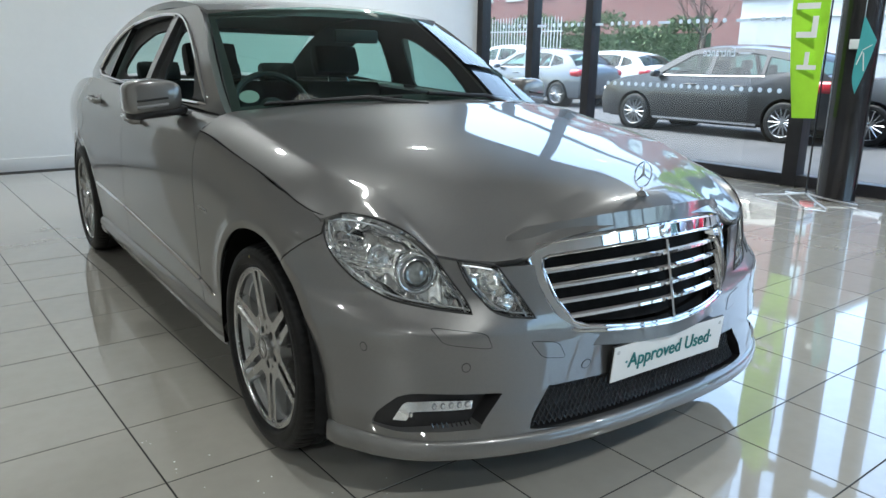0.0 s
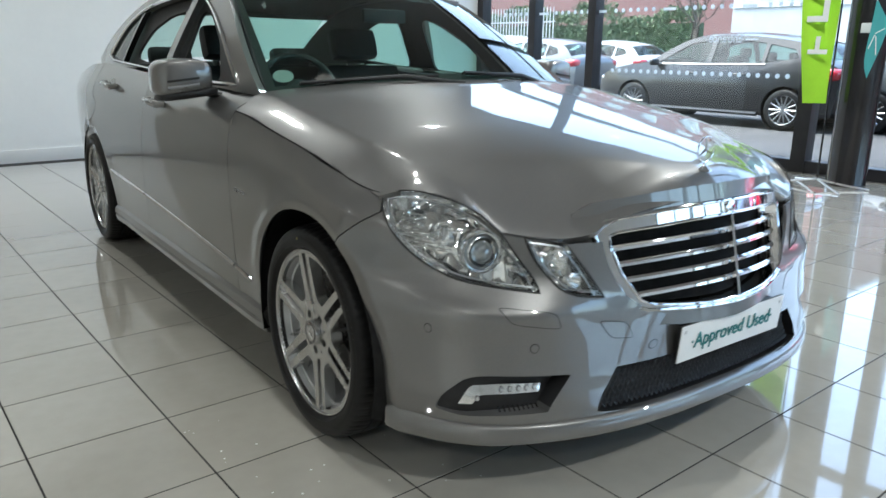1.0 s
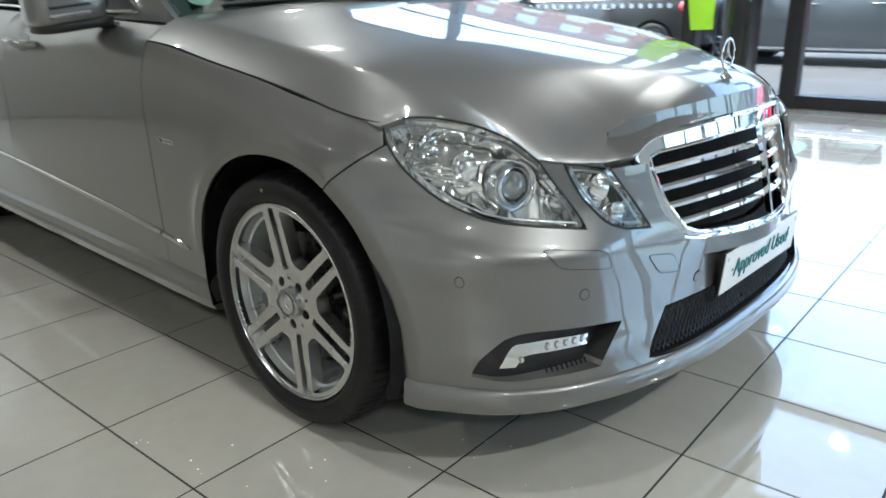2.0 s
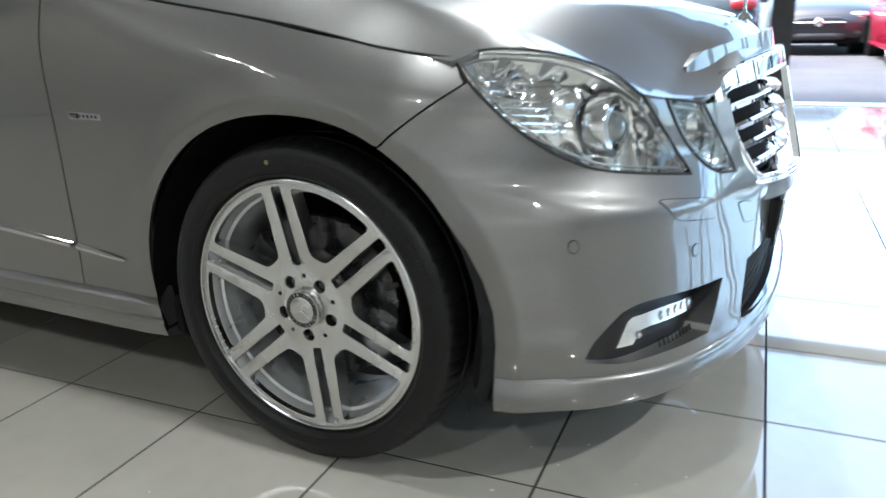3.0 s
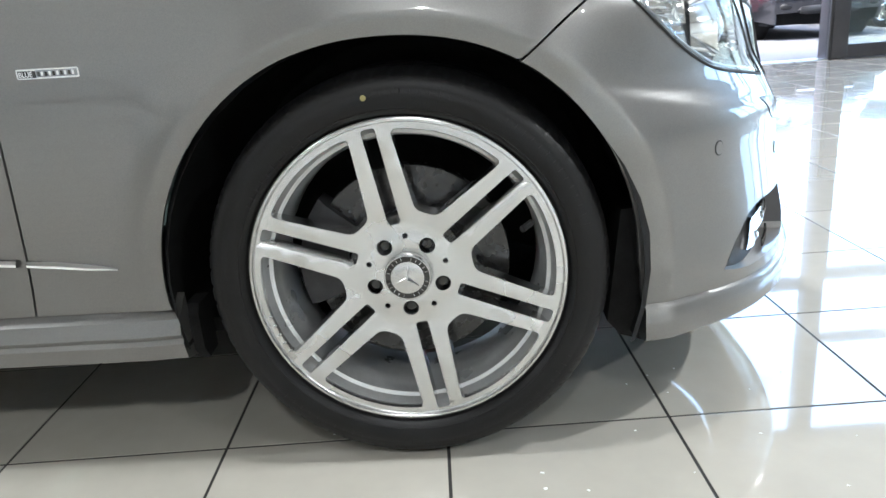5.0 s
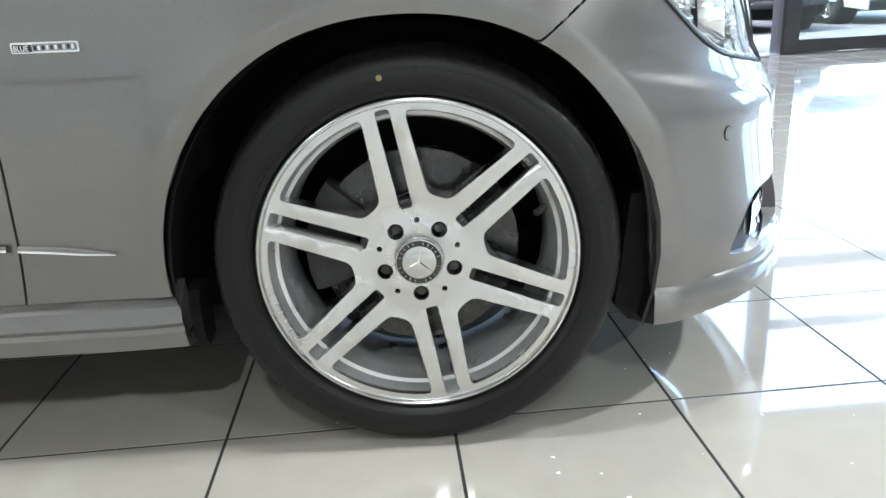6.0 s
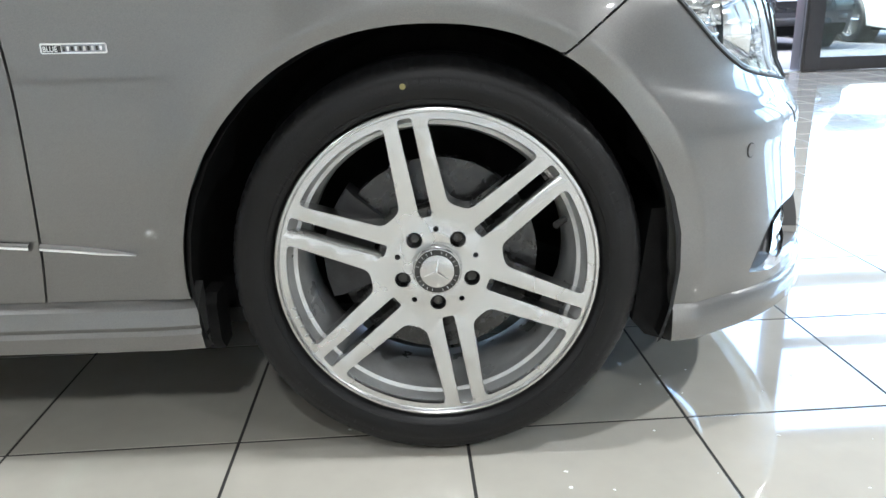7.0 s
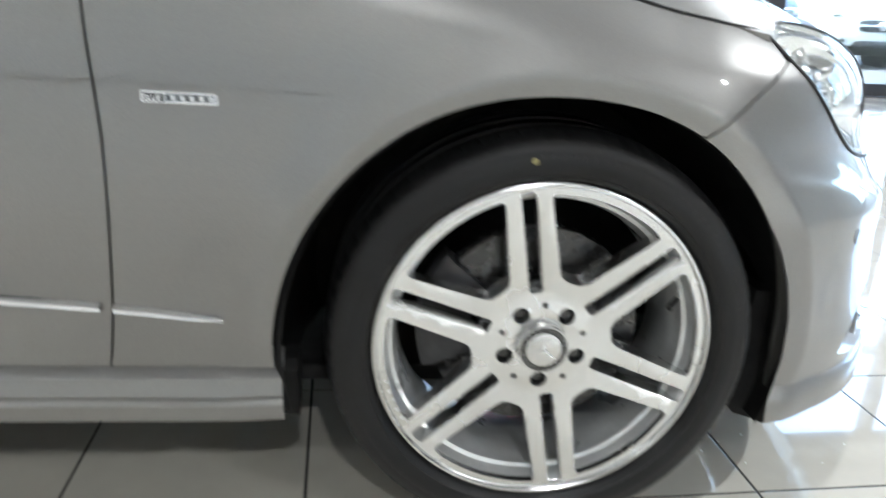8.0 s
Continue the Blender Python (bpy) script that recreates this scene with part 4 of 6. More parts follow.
side_line = loop([(-.60, seam_z(-.6, "belt") + .002), (-1.3, seam_z(-1.3, "belt") + .002), (-2.2, seam_z(-2.2, "belt") + .002), (-3.3, seam_z(-3.3, "belt") + .002)], [(-3.3, seam_z(-3.3, "belt") + .002), (-3.42, 1.075)], [(-3.42, 1.075), (-3.1, 1.225), (-2.75, 1.345), (-2.4, 1.415), (-1.9, 1.44), (-1.55, 1.425), (-1.29, 1.375), (-.95, 1.175), (-.66, 1.0), (-.60, seam_z(-.6, "belt") + .002)], step=.05)
side_frame = sheet("cabin_side", panel(cabin, inset(side_line, .001), [inset(DLO, -.004)[::-1]], step=.06, depth=.03), PAINT, car, "painted pillars and roof rail", both=True)
ring = [Vector(cabin(*p)) + Vector((0, -.003, 0)) for p in inset(DLO, -.006)]
sheet("window_trim", tube(ring, .0085, 6, closed=True), CHROME, side_frame, "bright window surround", both=True)


glass_at = lambda x, z: Vector(cabin(x, z)) + Vector((0, .006, 0))
# the right-hand door windows are wound down; their quarter light and the far side are closed
sheet("side_window", flip(panel(glass_at, inset(DLO, -.003), step=.1, depth=.004)), CAR_GLASS, side_frame, "tinted side glass")
quarter = [(-2.56, WIN_LOW(-2.56) + .003), (-2.52, 1.325), (-2.78, 1.24), (-2.97, 1.10), (-2.85, WIN_LOW(-2.85) + .003)]
quarter = quarter if sum(c[0] * d[1] - d[0] * c[1] for c, d in zip(quarter, quarter[1:] + quarter[:1])) > 0 else quarter[::-1]
sheet("quarter_window", panel(glass_at, rounded(quarter, .03), step=.1, depth=.004), CAR_GLASS, side_frame, "small tinted quarter window")
for xa, xb, w in ((-1.78, -1.66, .085), (-2.62, -2.50, .03)):
    z0, z1 = WIN_LOW(xa) - .01, 1.385 if xa > -2 else 1.33
    rows = []
    for k in range(8):
        s = k / 7
        z = z0 + (z1 - z0) * s
        x = xa + (xb - xa) * s
        c = Vector(cabin(x, z))
        rows.append([c + Vector((-w / 2, -.001, 0)), c + Vector((w / 2, -.001, 0)), c + Vector((w / 2, .03, 0)), c + Vector((-w / 2, .03, 0))])
    sheet("door_pillar", loft(rows), PAINT if xa > -2 else GLOSS_BLACK, side_frame, "painted door pillar" if xa > -2 else "dark door pillar", both=True)
# dark lining round the side windows
trim_holes = [rounded(q, .06, 4) for q in ([(-1.13, WIN_LOW(-1.13)), (-1.27, 1.17), (-1.5, 1.29), (-1.64, 1.315), (-1.66, WIN_LOW(-1.66))], [(-1.90, WIN_LOW(-1.9)), (-1.87, 1.315), (-2.12, 1.30), (-2.36, 1.235), (-2.5, 1.12), (-2.47, WIN_LOW(-2.47) + .02)])]
sheet("window_lining", panel(lambda x, z: Vector(cabin(x, z)) + Vector((0, .045, 0)), inset(side_line, .02), trim_holes, step=.07, depth=.012), LEATHER, side_frame, "black inner lining of pillars and doors", both=True)
ROOF_Z = [(-2.85, 1.335), (-2.4, 1.43), (-1.9, 1.457), (-1.55, 1.443), (-1.25, 1.392)]


def roof_skin(x, y):
    return (x, y, curve(ROOF_Z, x) - .012 + .028 * (1 - min(1, abs(y) / .62) ** 2.2))


roof_line = loop([(-1.285, -.60), (-1.22, -.3), (-1.2, 0), (-1.22, .3), (-1.285, .60)], [(-1.285, .60), (-2.0, .61), (-2.72, .585)], [(-2.72, .585), (-2.78, .3), (-2.79, 0), (-2.78, -.3), (-2.72, -.585)], [(-2.72, -.585), (-2.0, -.61), (-1.285, -.60)], step=.06)
sheet("roof", panel(roof_skin, roof_line, step=.08, depth=.03), PAINT, car)


def screen(s, t):
    """The windscreen: s across, t up."""
    y = s * (.748 - .15 * t)
    bow = 1 - s * s
    return (-.60 - .685 * t + bow * (.165 - .082 * t), y, .985 + .385 * t + bow * .050 + .05 * t * (1 - t))


sq = loop([(-1, 0), (1, 0)], [(1, 0), (1, 1)], [(1, 1), (-1, 1)], [(-1, 1), (-1, 0)], step=.1)
wind = sheet("windscreen", panel(screen, sq, step=.12, depth=.005), CAR_GLASS, car, "clear laminated windscreen")
bv, bf = [], []
for s0, s1, t0, t1 in ((-1, -.955, 0, 1), (.955, 1, 0, 1), (-.955, .955, 0, .075), (-.955, .955, .95, 1)):
    o = len(bv)
    for i in range(17):
        for j in range(4):
            p = Vector(screen(s0 + (s1 - s0) * (i / 16 if s1 - s0 > .5 else j / 3), t0 + (t1 - t0) * (j / 3 if s1 - s0 > .5 else i / 16)))
            bv.append(p + Vector((-.006, 0, -.008)))
    bf += [(o + 4 * i + j, o + 4 * i + j + 1, o + 4 * i + 5 + j, o + 4 * i + 4 + j) for i in range(16) for j in range(3)]
sheet("black_border", (bv, bf), SEAL, wind, "printed black edge of the glass")
su, st = -.905, .14
sv = []
for k in range(24):
    a = 2 * math.pi * k / 24
    sv.append(Vector(screen(su + .047 * math.cos(a), st + .05 * math.sin(a))) + Vector((-.004, 0, -.004)))
sheet("disc_sticker", (sv, [tuple(range(24))]), material("sticker_paper", (.42, .46, .43), .6, spots=.06, scale=30), wind, "round pale sticker", smooth=0)
back_glass = lambda s, t: (-3.36 + .62 * t - (1 - s * s) * .05, s * (.66 - .09 * t), 1.045 + .30 * t + (1 - s * s) * .04 + .05 * t * (1 - t))
sheet("rear_screen", panel(back_glass, sq, step=.15, depth=.005, face=-1), CAR_GLASS, car, "tinted rear window")
deck = lambda x, y: (x, y, 1.035 - .03 * ((x + 3.4) / .6) ** 2 + .02 * (1 - (y / .8) ** 2) - .06 * max(0, abs(y) - .6))
sheet("boot_lid", panel(deck, loop([(-3.30, -.76), (-3.30, .76)], [(-3.30, .76), (-3.97, .66)], [(-3.97, .66), (-4.03, 0), (-3.97, -.66)], [(-3.97, -.66), (-3.30, -.76)], step=.06), step=.1), PAINT, car)
tv, tf = [], []
for k in range(21):
    y = -.76 + 1.52 * k / 20
    x = -3.95 - .1 * (1 - (y / .76) ** 4)
    for dx, z in ((.07, .995), (.03, .965), (.01, .8), (-.06, .62), (-.07, .45), (-.03, .25)):
        tv.append((x + dx, y * (.8 if z > .98 else .9 if z > .9 else .97), z))
tf = [(k * 6 + j, k * 6 + j + 1, k * 6 + 7 + j, k * 6 + 6 + j) for k in range(20) for j in range(5)]
sheet("rear_bumper", (tv, tf), PAINT, car)
sheet("wing_corner", panel(lambda x, y: (x, y, seam_z(x, "belt") - .010 + .12 * (.80 + y)), loop([(-.61, -.80), (-.98, -.80)], [(-.98, -.80), (-.96, -.765)], [(-.96, -.765), (-.66, -.70), (-.59, -.70)], [(-.59, -.70), (-.61, -.80)], step=.04), step=.05, depth=.01), PAINT, car, both=True)
# scuttle and wipers
sheet("scuttle", panel(lambda x, y: (x, y, .985 - .1 * (x + .6) ** 2 - .01 * (y / .7) ** 2 - .012), loop([(-.40, 0), (-.44, -.3), (-.52, -.70)], [(-.52, -.70), (-.66, -.72)], [(-.66, -.72), (-.56, -.3), (-.53, 0), (-.56, .3), (-.66, .72)], [(-.66, .72), (-.52, .70)], [(-.52, .70), (-.44, .3), (-.40, 0)], step=.05), step=.08), BLACK, car, "black plastic scuttle panel")
for s0, s1 in ((-.05, -.86), (.62, .02)):
    wiper = sheet("wiper", tube([Vector(screen(s0, .02)) + Vector((.06, 0, -.022)), Vector(screen((s0 + s1) / 2 + .1, .045)) + Vector((.035, 0, .004)), Vector(screen(s1, .07)) + Vector((.025, 0, .0))], [.013, .009, .006], 8), BLACK, car, "black windscreen wiper")
    sheet("wiper_blade", tube([Vector(screen(s0 - .1, .06)) + Vector((.02, 0, -.006)), Vector(screen(s1, .075)) + Vector((.02, 0, -.006))], .006, 6), SEAL, wiper)

# cabin fittings
fit_out = lambda nm, lo, hi, mat, bev, lab="": box(nm, lo, hi, mat, car, lab, bev)
dash_v = loft([[(-.62, y, .93), (-.70, y, .985 + .015 * (1 - (y / .7) ** 2)), (-1.0, y, .98), (-1.12, y, .93), (-1.1, y, .72), (-.66, y, .72)] for y in [-.70 + .14 * k for k in range(11)]])
sheet("dashboard", dash_v, DASH, car, "dark grey dashboard")
fit_out("cabin_floor", (-3.3, -.74, .22), (-.6, .74, .30), DASH, .01, "dark cabin floor")
fit_out("rear_shelf", (-3.35, -.66, .96), (-2.95, .66, .99), DASH, .01, "dark rear parcel shelf")


def seat(y, x, name="front_seat"):
    ob = box(name, (x - .25, y - .25, .32), (x + .28, y + .25, .52), LEATHER, car, "black leather front seat", .05)
    tilt = Matrix.Translation((x - .2, y, .5)) @ Matrix.Rotation(radians(-20), 4, "Y")
    box("backrest", (-.07, -.245, 0), (.07, .245, .58), LEATHER, ob, "", .055, tilt)
    box("headrest", (-.055, -.14, .63), (.045, .14, .80), LEATHER, ob, "", .045, tilt)
    for d in (-.06, .06):
        sheet("headrest_stem", tube([tilt @ Vector((0, d, .55)), tilt @ Vector((0, d, .66))], .006, 8), CHROME, ob)
    return ob


seat(-.37, -1.55)
seat(.37, -1.55)
bench = box("rear_bench", (-2.75, -.66, .32), (-2.25, .66, .52), LEATHER, car, "black leather rear bench", .05)
tilt = Matrix.Translation((-2.68, 0, .5)) @ Matrix.Rotation(radians(-24), 4, "Y")
box("backrest", (-.07, -.66, 0), (.07, .66, .56), LEATHER, bench, "", .05, tilt)
for y in (-.4, 0, .4):
    box("headrest", (-.05, y - .13, .57), (.04, y + .13, .70), LEATHER, bench, "", .04, tilt)
wm = Matrix.Translation((-1.14, -.37, .95)) @ Matrix.Rotation(radians(66), 4, "Y")
steer = sheet("steering_wheel", moved(tube([(.185 * math.cos(2 * math.pi * k / 36), .185 * math.sin(2 * math.pi * k / 36), 0) for k in range(36)], .014, 8, closed=True), m=wm), LEATHER, car, "black steering wheel")
sheet("wheel_hub", moved(lathe([(0, .02), (.06, .018), (.075, 0), (.06, -.02), (0, -.02)], 20, "z"), m=wm), DASH, steer)
for a in (0, 180, 270):
    c, s = math.cos(radians(a + 90)), math.sin(radians(a + 90))
    sheet("spoke", moved(tube([(.06 * c, .06 * s, 0), (.18 * c, .18 * s, 0)], .014, 6), m=wm), SMOKED, steer)
box("rear_view_mirror", (-1.06, -.11, 1.26), (-1.03, .11, 1.32), BLACK, car, "black interior mirror", .015)
box("console", (-1.9, -.11, .3), (-1.05, .11, .62), DASH, car, "dark centre console", .03)

# door mirrors
def shell(c, r, n, cut=None, seg=20, rings=12):
    """A rounded box, softer than a block: a superellipsoid."""
    v, f = [], []
    pw = lambda t, e: math.copysign(abs(t) ** e, t)
    for i in range(rings + 1):
        a = -math.pi / 2 + math.pi * i / rings
        for k in range(seg):
            b = 2 * math.pi * k / seg
            v.append(Vector((c[0] + r[0] * pw(math.cos(a), n) * pw(math.cos(b), n), c[1] + r[1] * pw(math.cos(a), n) * pw(math.sin(b), n), c[2] + r[2] * pw(math.sin(a), n))))
    for i in range(rings):
        for k in range(seg):
            l = (k + 1) % seg
            f.append((i * seg + k, i * seg + l, (i + 1) * seg + l, (i + 1) * seg + k))
    return v, f


def taper(shape, fn):
    return [Vector(fn(Vector(p))) for p in shape[0]], shape[1]


MC = (-.94, -.945, 1.035)
bend = lambda p: (p.x - .12 * max(0, (-p.y - .86)) ** 1.0 - .9 * max(0, -p.y - .99) ** 2, p.y, p.z + (.018 * (1 - ((p.y - MC[1]) / .11) ** 2) if p.z > MC[2] else .012 * (p.y - MC[1]) / .1))
mirror = sheet("door_mirror", taper(shell((MC[0], MC[1], MC[2]), (.085, .101, .056), .42), bend), PAINT, car, "painted door mirror with side repeater", both=True)
sheet("mirror_base", taper(shell((MC[0] + .008, MC[1] + .014, MC[2] - .056), (.074, .108, .018), .5), bend), BLACK, mirror, both=True)
sheet("mirror_foot", join(tube([(-.92, -.875, .985), (-.90, -.83, .975), (-.90, -.78, .965)], [.028, .026, .034], 10, flat=.5), tube([(-.80, -.79, .955), (-1.02, -.79, .97)], .012, 8)), BLACK, mirror, both=True)
for k, (z, m) in enumerate(((1.035, SEAL), (1.014, SMOKED))):
    pts = []
    for j in range(9):
        y = -.905 - .115 * j / 8
        best = max((Vector(bend(Vector(p))) for p in shell(MC, (.0875, .103, .056), .42, seg=60, rings=24)[0] if abs(p.z - z) < .008 and abs(p.y - y) < .012), key=lambda q: q.x, default=None)
        if best is not None:
            pts.append(best)
    if len(pts) > 2:
        sheet("repeater" if k else "repeater_slot", tube(pts, .0065 if k else .0045, 6), m, mirror, "clear side repeater" if k else "", both=True)

# ---- the saloon car: front ----
def shield(y, z):
    return (.812 - .235 * (z - .5) - .62 * y * y - .02 * abs(y), y, z)


SH_OUT = [[(0, .766), (-.15, .762), (-.3, .748), (-.39, .735)], [(-.39, .735), (-.416, .722), (-.419, .69)], [(-.419, .69), (-.398, .61), (-.368, .547)], [(-.368, .547), (-.348, .514), (-.305, .500)], [(-.305, .500), (-.15, .492), (0, .488)]]
SH_IN = [[(0, .724), (-.15, .719), (-.3, .706), (-.362, .699)], [(-.362, .699), (-.379, .692), (-.380, .672)], [(-.380, .672), (-.359, .60), (-.333, .556)], [(-.333, .556), (-.318, .532), (-.285, .519)], [(-.285, .519), (-.15, .509), (0, .505)]]


def whole(rows):
    half = []
    for r in rows:
        for p in through_points(r, .015):
            if not half or math.hypot(p[0] - half[-1][0], p[1] - half[-1][1]) > 1e-4:
                half.append(p)
    out = half + [(-y, z) for y, z in half[::-1]][1:-1]
    area = sum(a[0] * b[1] - b[0] * a[1] for a, b in zip(out, out[1:] + out[:1]))
    return out if area > 0 else out[::-1]


grille = thing("grille", "", "")
grille.parent = car
tagged(grille, "chrome radiator grille with four louvres")
outer, inner = whole(SH_OUT), whole(SH_IN)
proud = lambda y, z: Vector(shield(y, z)) + Vector((.012, 0, 0))
gf = sheet("grille_frame", panel(proud, outer, [inner[::-1]], step=.02, depth=.05), CHROME, grille, "polished chrome surround")
sheet("grille_back", panel(lambda y, z: Vector(shield(y, z)) - Vector((.055, 0, 0)), inset(inner, -.01), step=.06, depth=0), LINER, grille, "black grille backing")
sheet("paint_surround", panel(lambda y, z: Vector(shield(y, z)) + Vector((-.003, 0, 0)), inset(outer, -.042), [inset(outer, .002)[::-1]], step=.03, depth=.05), PAINT, grille)


for d, r, lift in ((-.004, .0042, .0125), (.003, .0048, .012)):
    ring = [Vector(shield(*p)) + Vector((lift, 0, 0)) for p in (inset(inner, d) if d < 0 else inset(outer, d))]
    sheet("frame_bead", tube(ring, r, 8, closed=True), CHROME, grille, "rounded chrome bead")


def span(z):
    ys = []
    for (ay, az), (by, bz_) in zip(inner, inner[1:] + inner[:1]):
        if (az > z) != (bz_ > z):
            ys.append(ay + (by - ay) * (z - az) / (bz_ - az))
    return max(abs(y) for y in ys)


for k in range(4):
    z = .667 - .042 * k
    w = span(z) + .004
    rows = []
    for j in range(31):
        y = -w + 2 * w * j / 30
        zz = z + .022 * (1 - (y / .38) ** 2) - .012
        p = Vector(shield(y, zz))
        rows.append([p + Vector((-.009, 0, .0085)), p + Vector((-.002, 0, .004)), p + Vector((-.001, 0, -.004)), p + Vector((-.008, 0, -.0085)), p + Vector((-.03, 0, -.012)), p + Vector((-.032, 0, .004))])
    sheet("louvre", loft(rows), CHROME, grille, "chrome louvre")
rows = [[Vector(shield(0, z)) + Vector(d) for d in ((.016, -.0055, 0), (.019, 0, 0), (.016, .0055, 0), (.002, .006, 0), (.002, -.006, 0))] for z in (.508, .56, .62, .68, .722)]
sheet("centre_bar", loft(rows), CHROME, grille)
em = Matrix.Translation(Vector(shield(0, .745)) + Vector((.012, 0, 0))) @ Matrix.Rotation(radians(-14), 4, "Y")
em_ob = sheet("grille_emblem", moved(lathe([(0, .004), (.02, .004), (.023, .002), (.023, -.002)], 28, "z"), m=em @ Matrix.Rotation(radians(90), 4, "Y")), CHROME, grille, "small round metal emblem")
# bonnet ornament
om = Matrix.Translation((.672, 0, hood_skin(.672, 0)[2]))
orn = sheet("bonnet_ornament", moved(join(lathe([(0, -.004), (.02, -.002), (.014, .006), (.006, .012), (.004, .022), (0, .022)], 20, "z"), moved(tube([(0, .036 * math.cos(2 * math.pi * k / 32), .036 * math.sin(2 * math.pi * k / 32)) for k in range(32)], .0024, 8, closed=True), z=.058)), m=om), CHROME, car, "upright chrome ring ornament")
for a in (90, 210, 330):
    c, s = math.cos(radians(a)), math.sin(radians(a))
    sheet("ray", moved(tube([(0, 0, .058), (0, .017 * c, .058 + .017 * s), (0, .035 * c, .058 + .035 * s)], [.0045, .0026, .0012], 6), m=om), CHROME, orn)

# headlamps
PROJECTOR = material("projector_glass", (.30, .32, .33), .06, .6, coat=1.0, rough_vary=.03)
def lamp(line, name, bowls, label):
    body = hollow(line, .06, LAMP_SHELL, name, car, wall_in=.012, label=label, step=.03)
    wavy = lambda u, z: sunk(.05 + .004 * math.sin(u * 95) + .003 * math.sin(z * 70 + u * 20))(u, z)
    sheet("reflector_wall", panel(wavy, inset(line, .014), step=.009, depth=0), LAMP_SHELL, body, "bright fluted reflector", both=True, smooth=24)
    sheet("lens", panel(skin, inset(line, .003), step=.03, lift=.001, depth=.004), LENS, body, "clear lamp cover", both=True)
    edge = [Vector(skin(*p)) + normal_of(skin, p) * .0005 for p in line]
    sheet("lamp_seal", tube(edge, .0025, 6, closed=True), SEAL, body, "black rubber seal", both=True)
    rim = [Vector(skin(*p)) - normal_of(skin, p) * .006 for p in inset(line, .011)]
    sheet("inner_rim", tube(rim, .0026, 6, closed=True), SMOKED, body, "grey inner rim", both=True)
    for (u, z), r, kind in bowls:
        n = normal_of(skin, (u, z))
        ax = (n + Vector((1.4, 0, 0))).normalized()
        m = Matrix.Translation(Vector(skin(u, z)) - n * .03) @ ax.to_track_quat("Z", "Y").to_matrix().to_4x4()
        if kind == "ball":
            sheet("projector_ring", moved(lathe([(r * 1.56, -.03), (r * 1.6, .004), (r * 1.5, .012), (r * 1.36, .006), (r * 1.32, -.004), (r * 1.18, .004), (r * 1.12, .012), (r * 1.02, .004)], 40, "z"), m=m), REFLECTOR, body, "bright ring", both=True)
            sheet("projector_collar", moved(lathe([(r * 1.36, .003), (r * 1.26, -.002), (r * 1.18, .001)], 36, "z"), m=m), SMOKED, body, both=True)
            sheet("projector_lens", moved(lathe([(0, .024), (r * .3, .0225), (r * .6, .017), (r * .85, .008), (r, -.006), (r, -.03)], 36, "z"), m=m), PROJECTOR, body, "glassy projector lens", both=True)
        else:
            sheet("reflector_bowl", moved(lathe([(r, .012), (r * .92, .004), (r * .7, -.012), (r * .4, -.024), (r * .18, -.03)], 32, "z"), m=m), REFLECTOR, body, "faceted reflector", both=True)
            sheet("lamp_bulb", moved(lathe([(0, .004), (r * .14, .0), (r * .17, -.012), (r * .17, -.03)], 16, "z"), m=m), REFLECTOR, body, both=True)
    return body


L1 = loop(LAMP_LINE, LAMP_IN, LAMP_TOP, step=.015)
L2 = loop(*LAMP2, step=.015)
h1 = lamp(L1, "headlamp", [(Y(-.70, .668), .034, "ball"), (Y(-.625, .628), .026, "bowl"), (Y(-.775, .715), .03, "bowl"), (Y(-.80, .762), .022, "bowl")], "large clear headlamp with round projector")
lamp(L2, "inner_headlamp", [(Y(-.535, .65), .03, "bowl"), (Y(-.50, .60), .022, "bowl")], "smaller clear inner headlamp")
for k in range(7):
    a = [Vector(sunk(.02 + .002 * k)(*X(.36 + .012 * j, .765 - .0135 * k - .0015 * j))) for j in range(6 + k)]
    sheet("indicator_rib", tube(a, .003, 5), REFLECTOR, h1, both=True)

# plate
plate = box("front_plate", (0, -.245, -.055), (.006, .245, .055), BLACK, car, "white display plate reading Approved Used", .002, Matrix.Translation((.794, .026, .396)) @ Matrix.Rotation(radians(5), 4, "Y"))
pm = Matrix.Translation((.801, .026, .396)) @ Matrix.Rotation(radians(5), 4, "Y")
box("plate_face", (0, -.243, -.0535), (.003, .243, .0535), WHITE_PLATE, plate, "", .001, pm)
box("plate_mount", (-.05, -.22, -.045), (-.005, .22, .045), BLACK, plate, "", .004, pm)
for y in (-.226, .226):
    sheet("screw", moved(lathe([(0, .005), (.006, .004), (.007, 0)], 14, "z"), m=pm @ Matrix.Translation((0, y, .036)) @ Matrix.Rotation(radians(90), 4, "Y")), BARREL, plate)
txt = bpy.data.curves.new("plate_text", "FONT")
txt.body, txt.size, txt.extrude, txt.align_x, txt.offset = "Approved Used", .0615, .0008, "CENTER", .0005
tob = new("tmp", txt)
tme = bpy.data.meshes.new_from_object(tob.evaluated_get(bpy.context.evaluated_depsgraph_get()))
bpy.data.objects.remove(tob)
for v in tme.vertices:
    v.co = pm @ Vector((.005 + v.co.z, v.co.x * .92, v.co.y - .018))
tme.materials.append(TEAL)
piece("plate_lettering", tme, plate, "teal lettering Approved Used")
for y in (-.188, .188):
    sheet("print_dot", moved(lathe([(0, .001), (.004, .001), (.004, 0)], 10, "z"), m=pm @ Matrix.Translation((.003, y, 0)) @ Matrix.Rotation(radians(90), 4, "Y")), TEAL, plate)

# ---- the saloon car: wheels ----
WR = .3255


def rim_depth(r):
    """How far the rim's face lies behind its outer edge."""
    return .004 + .012 * max(0, min(1, (.225 - r) / .15)) ** 1.5 - .004 * max(0, 1 - abs(r - .05) / .03)


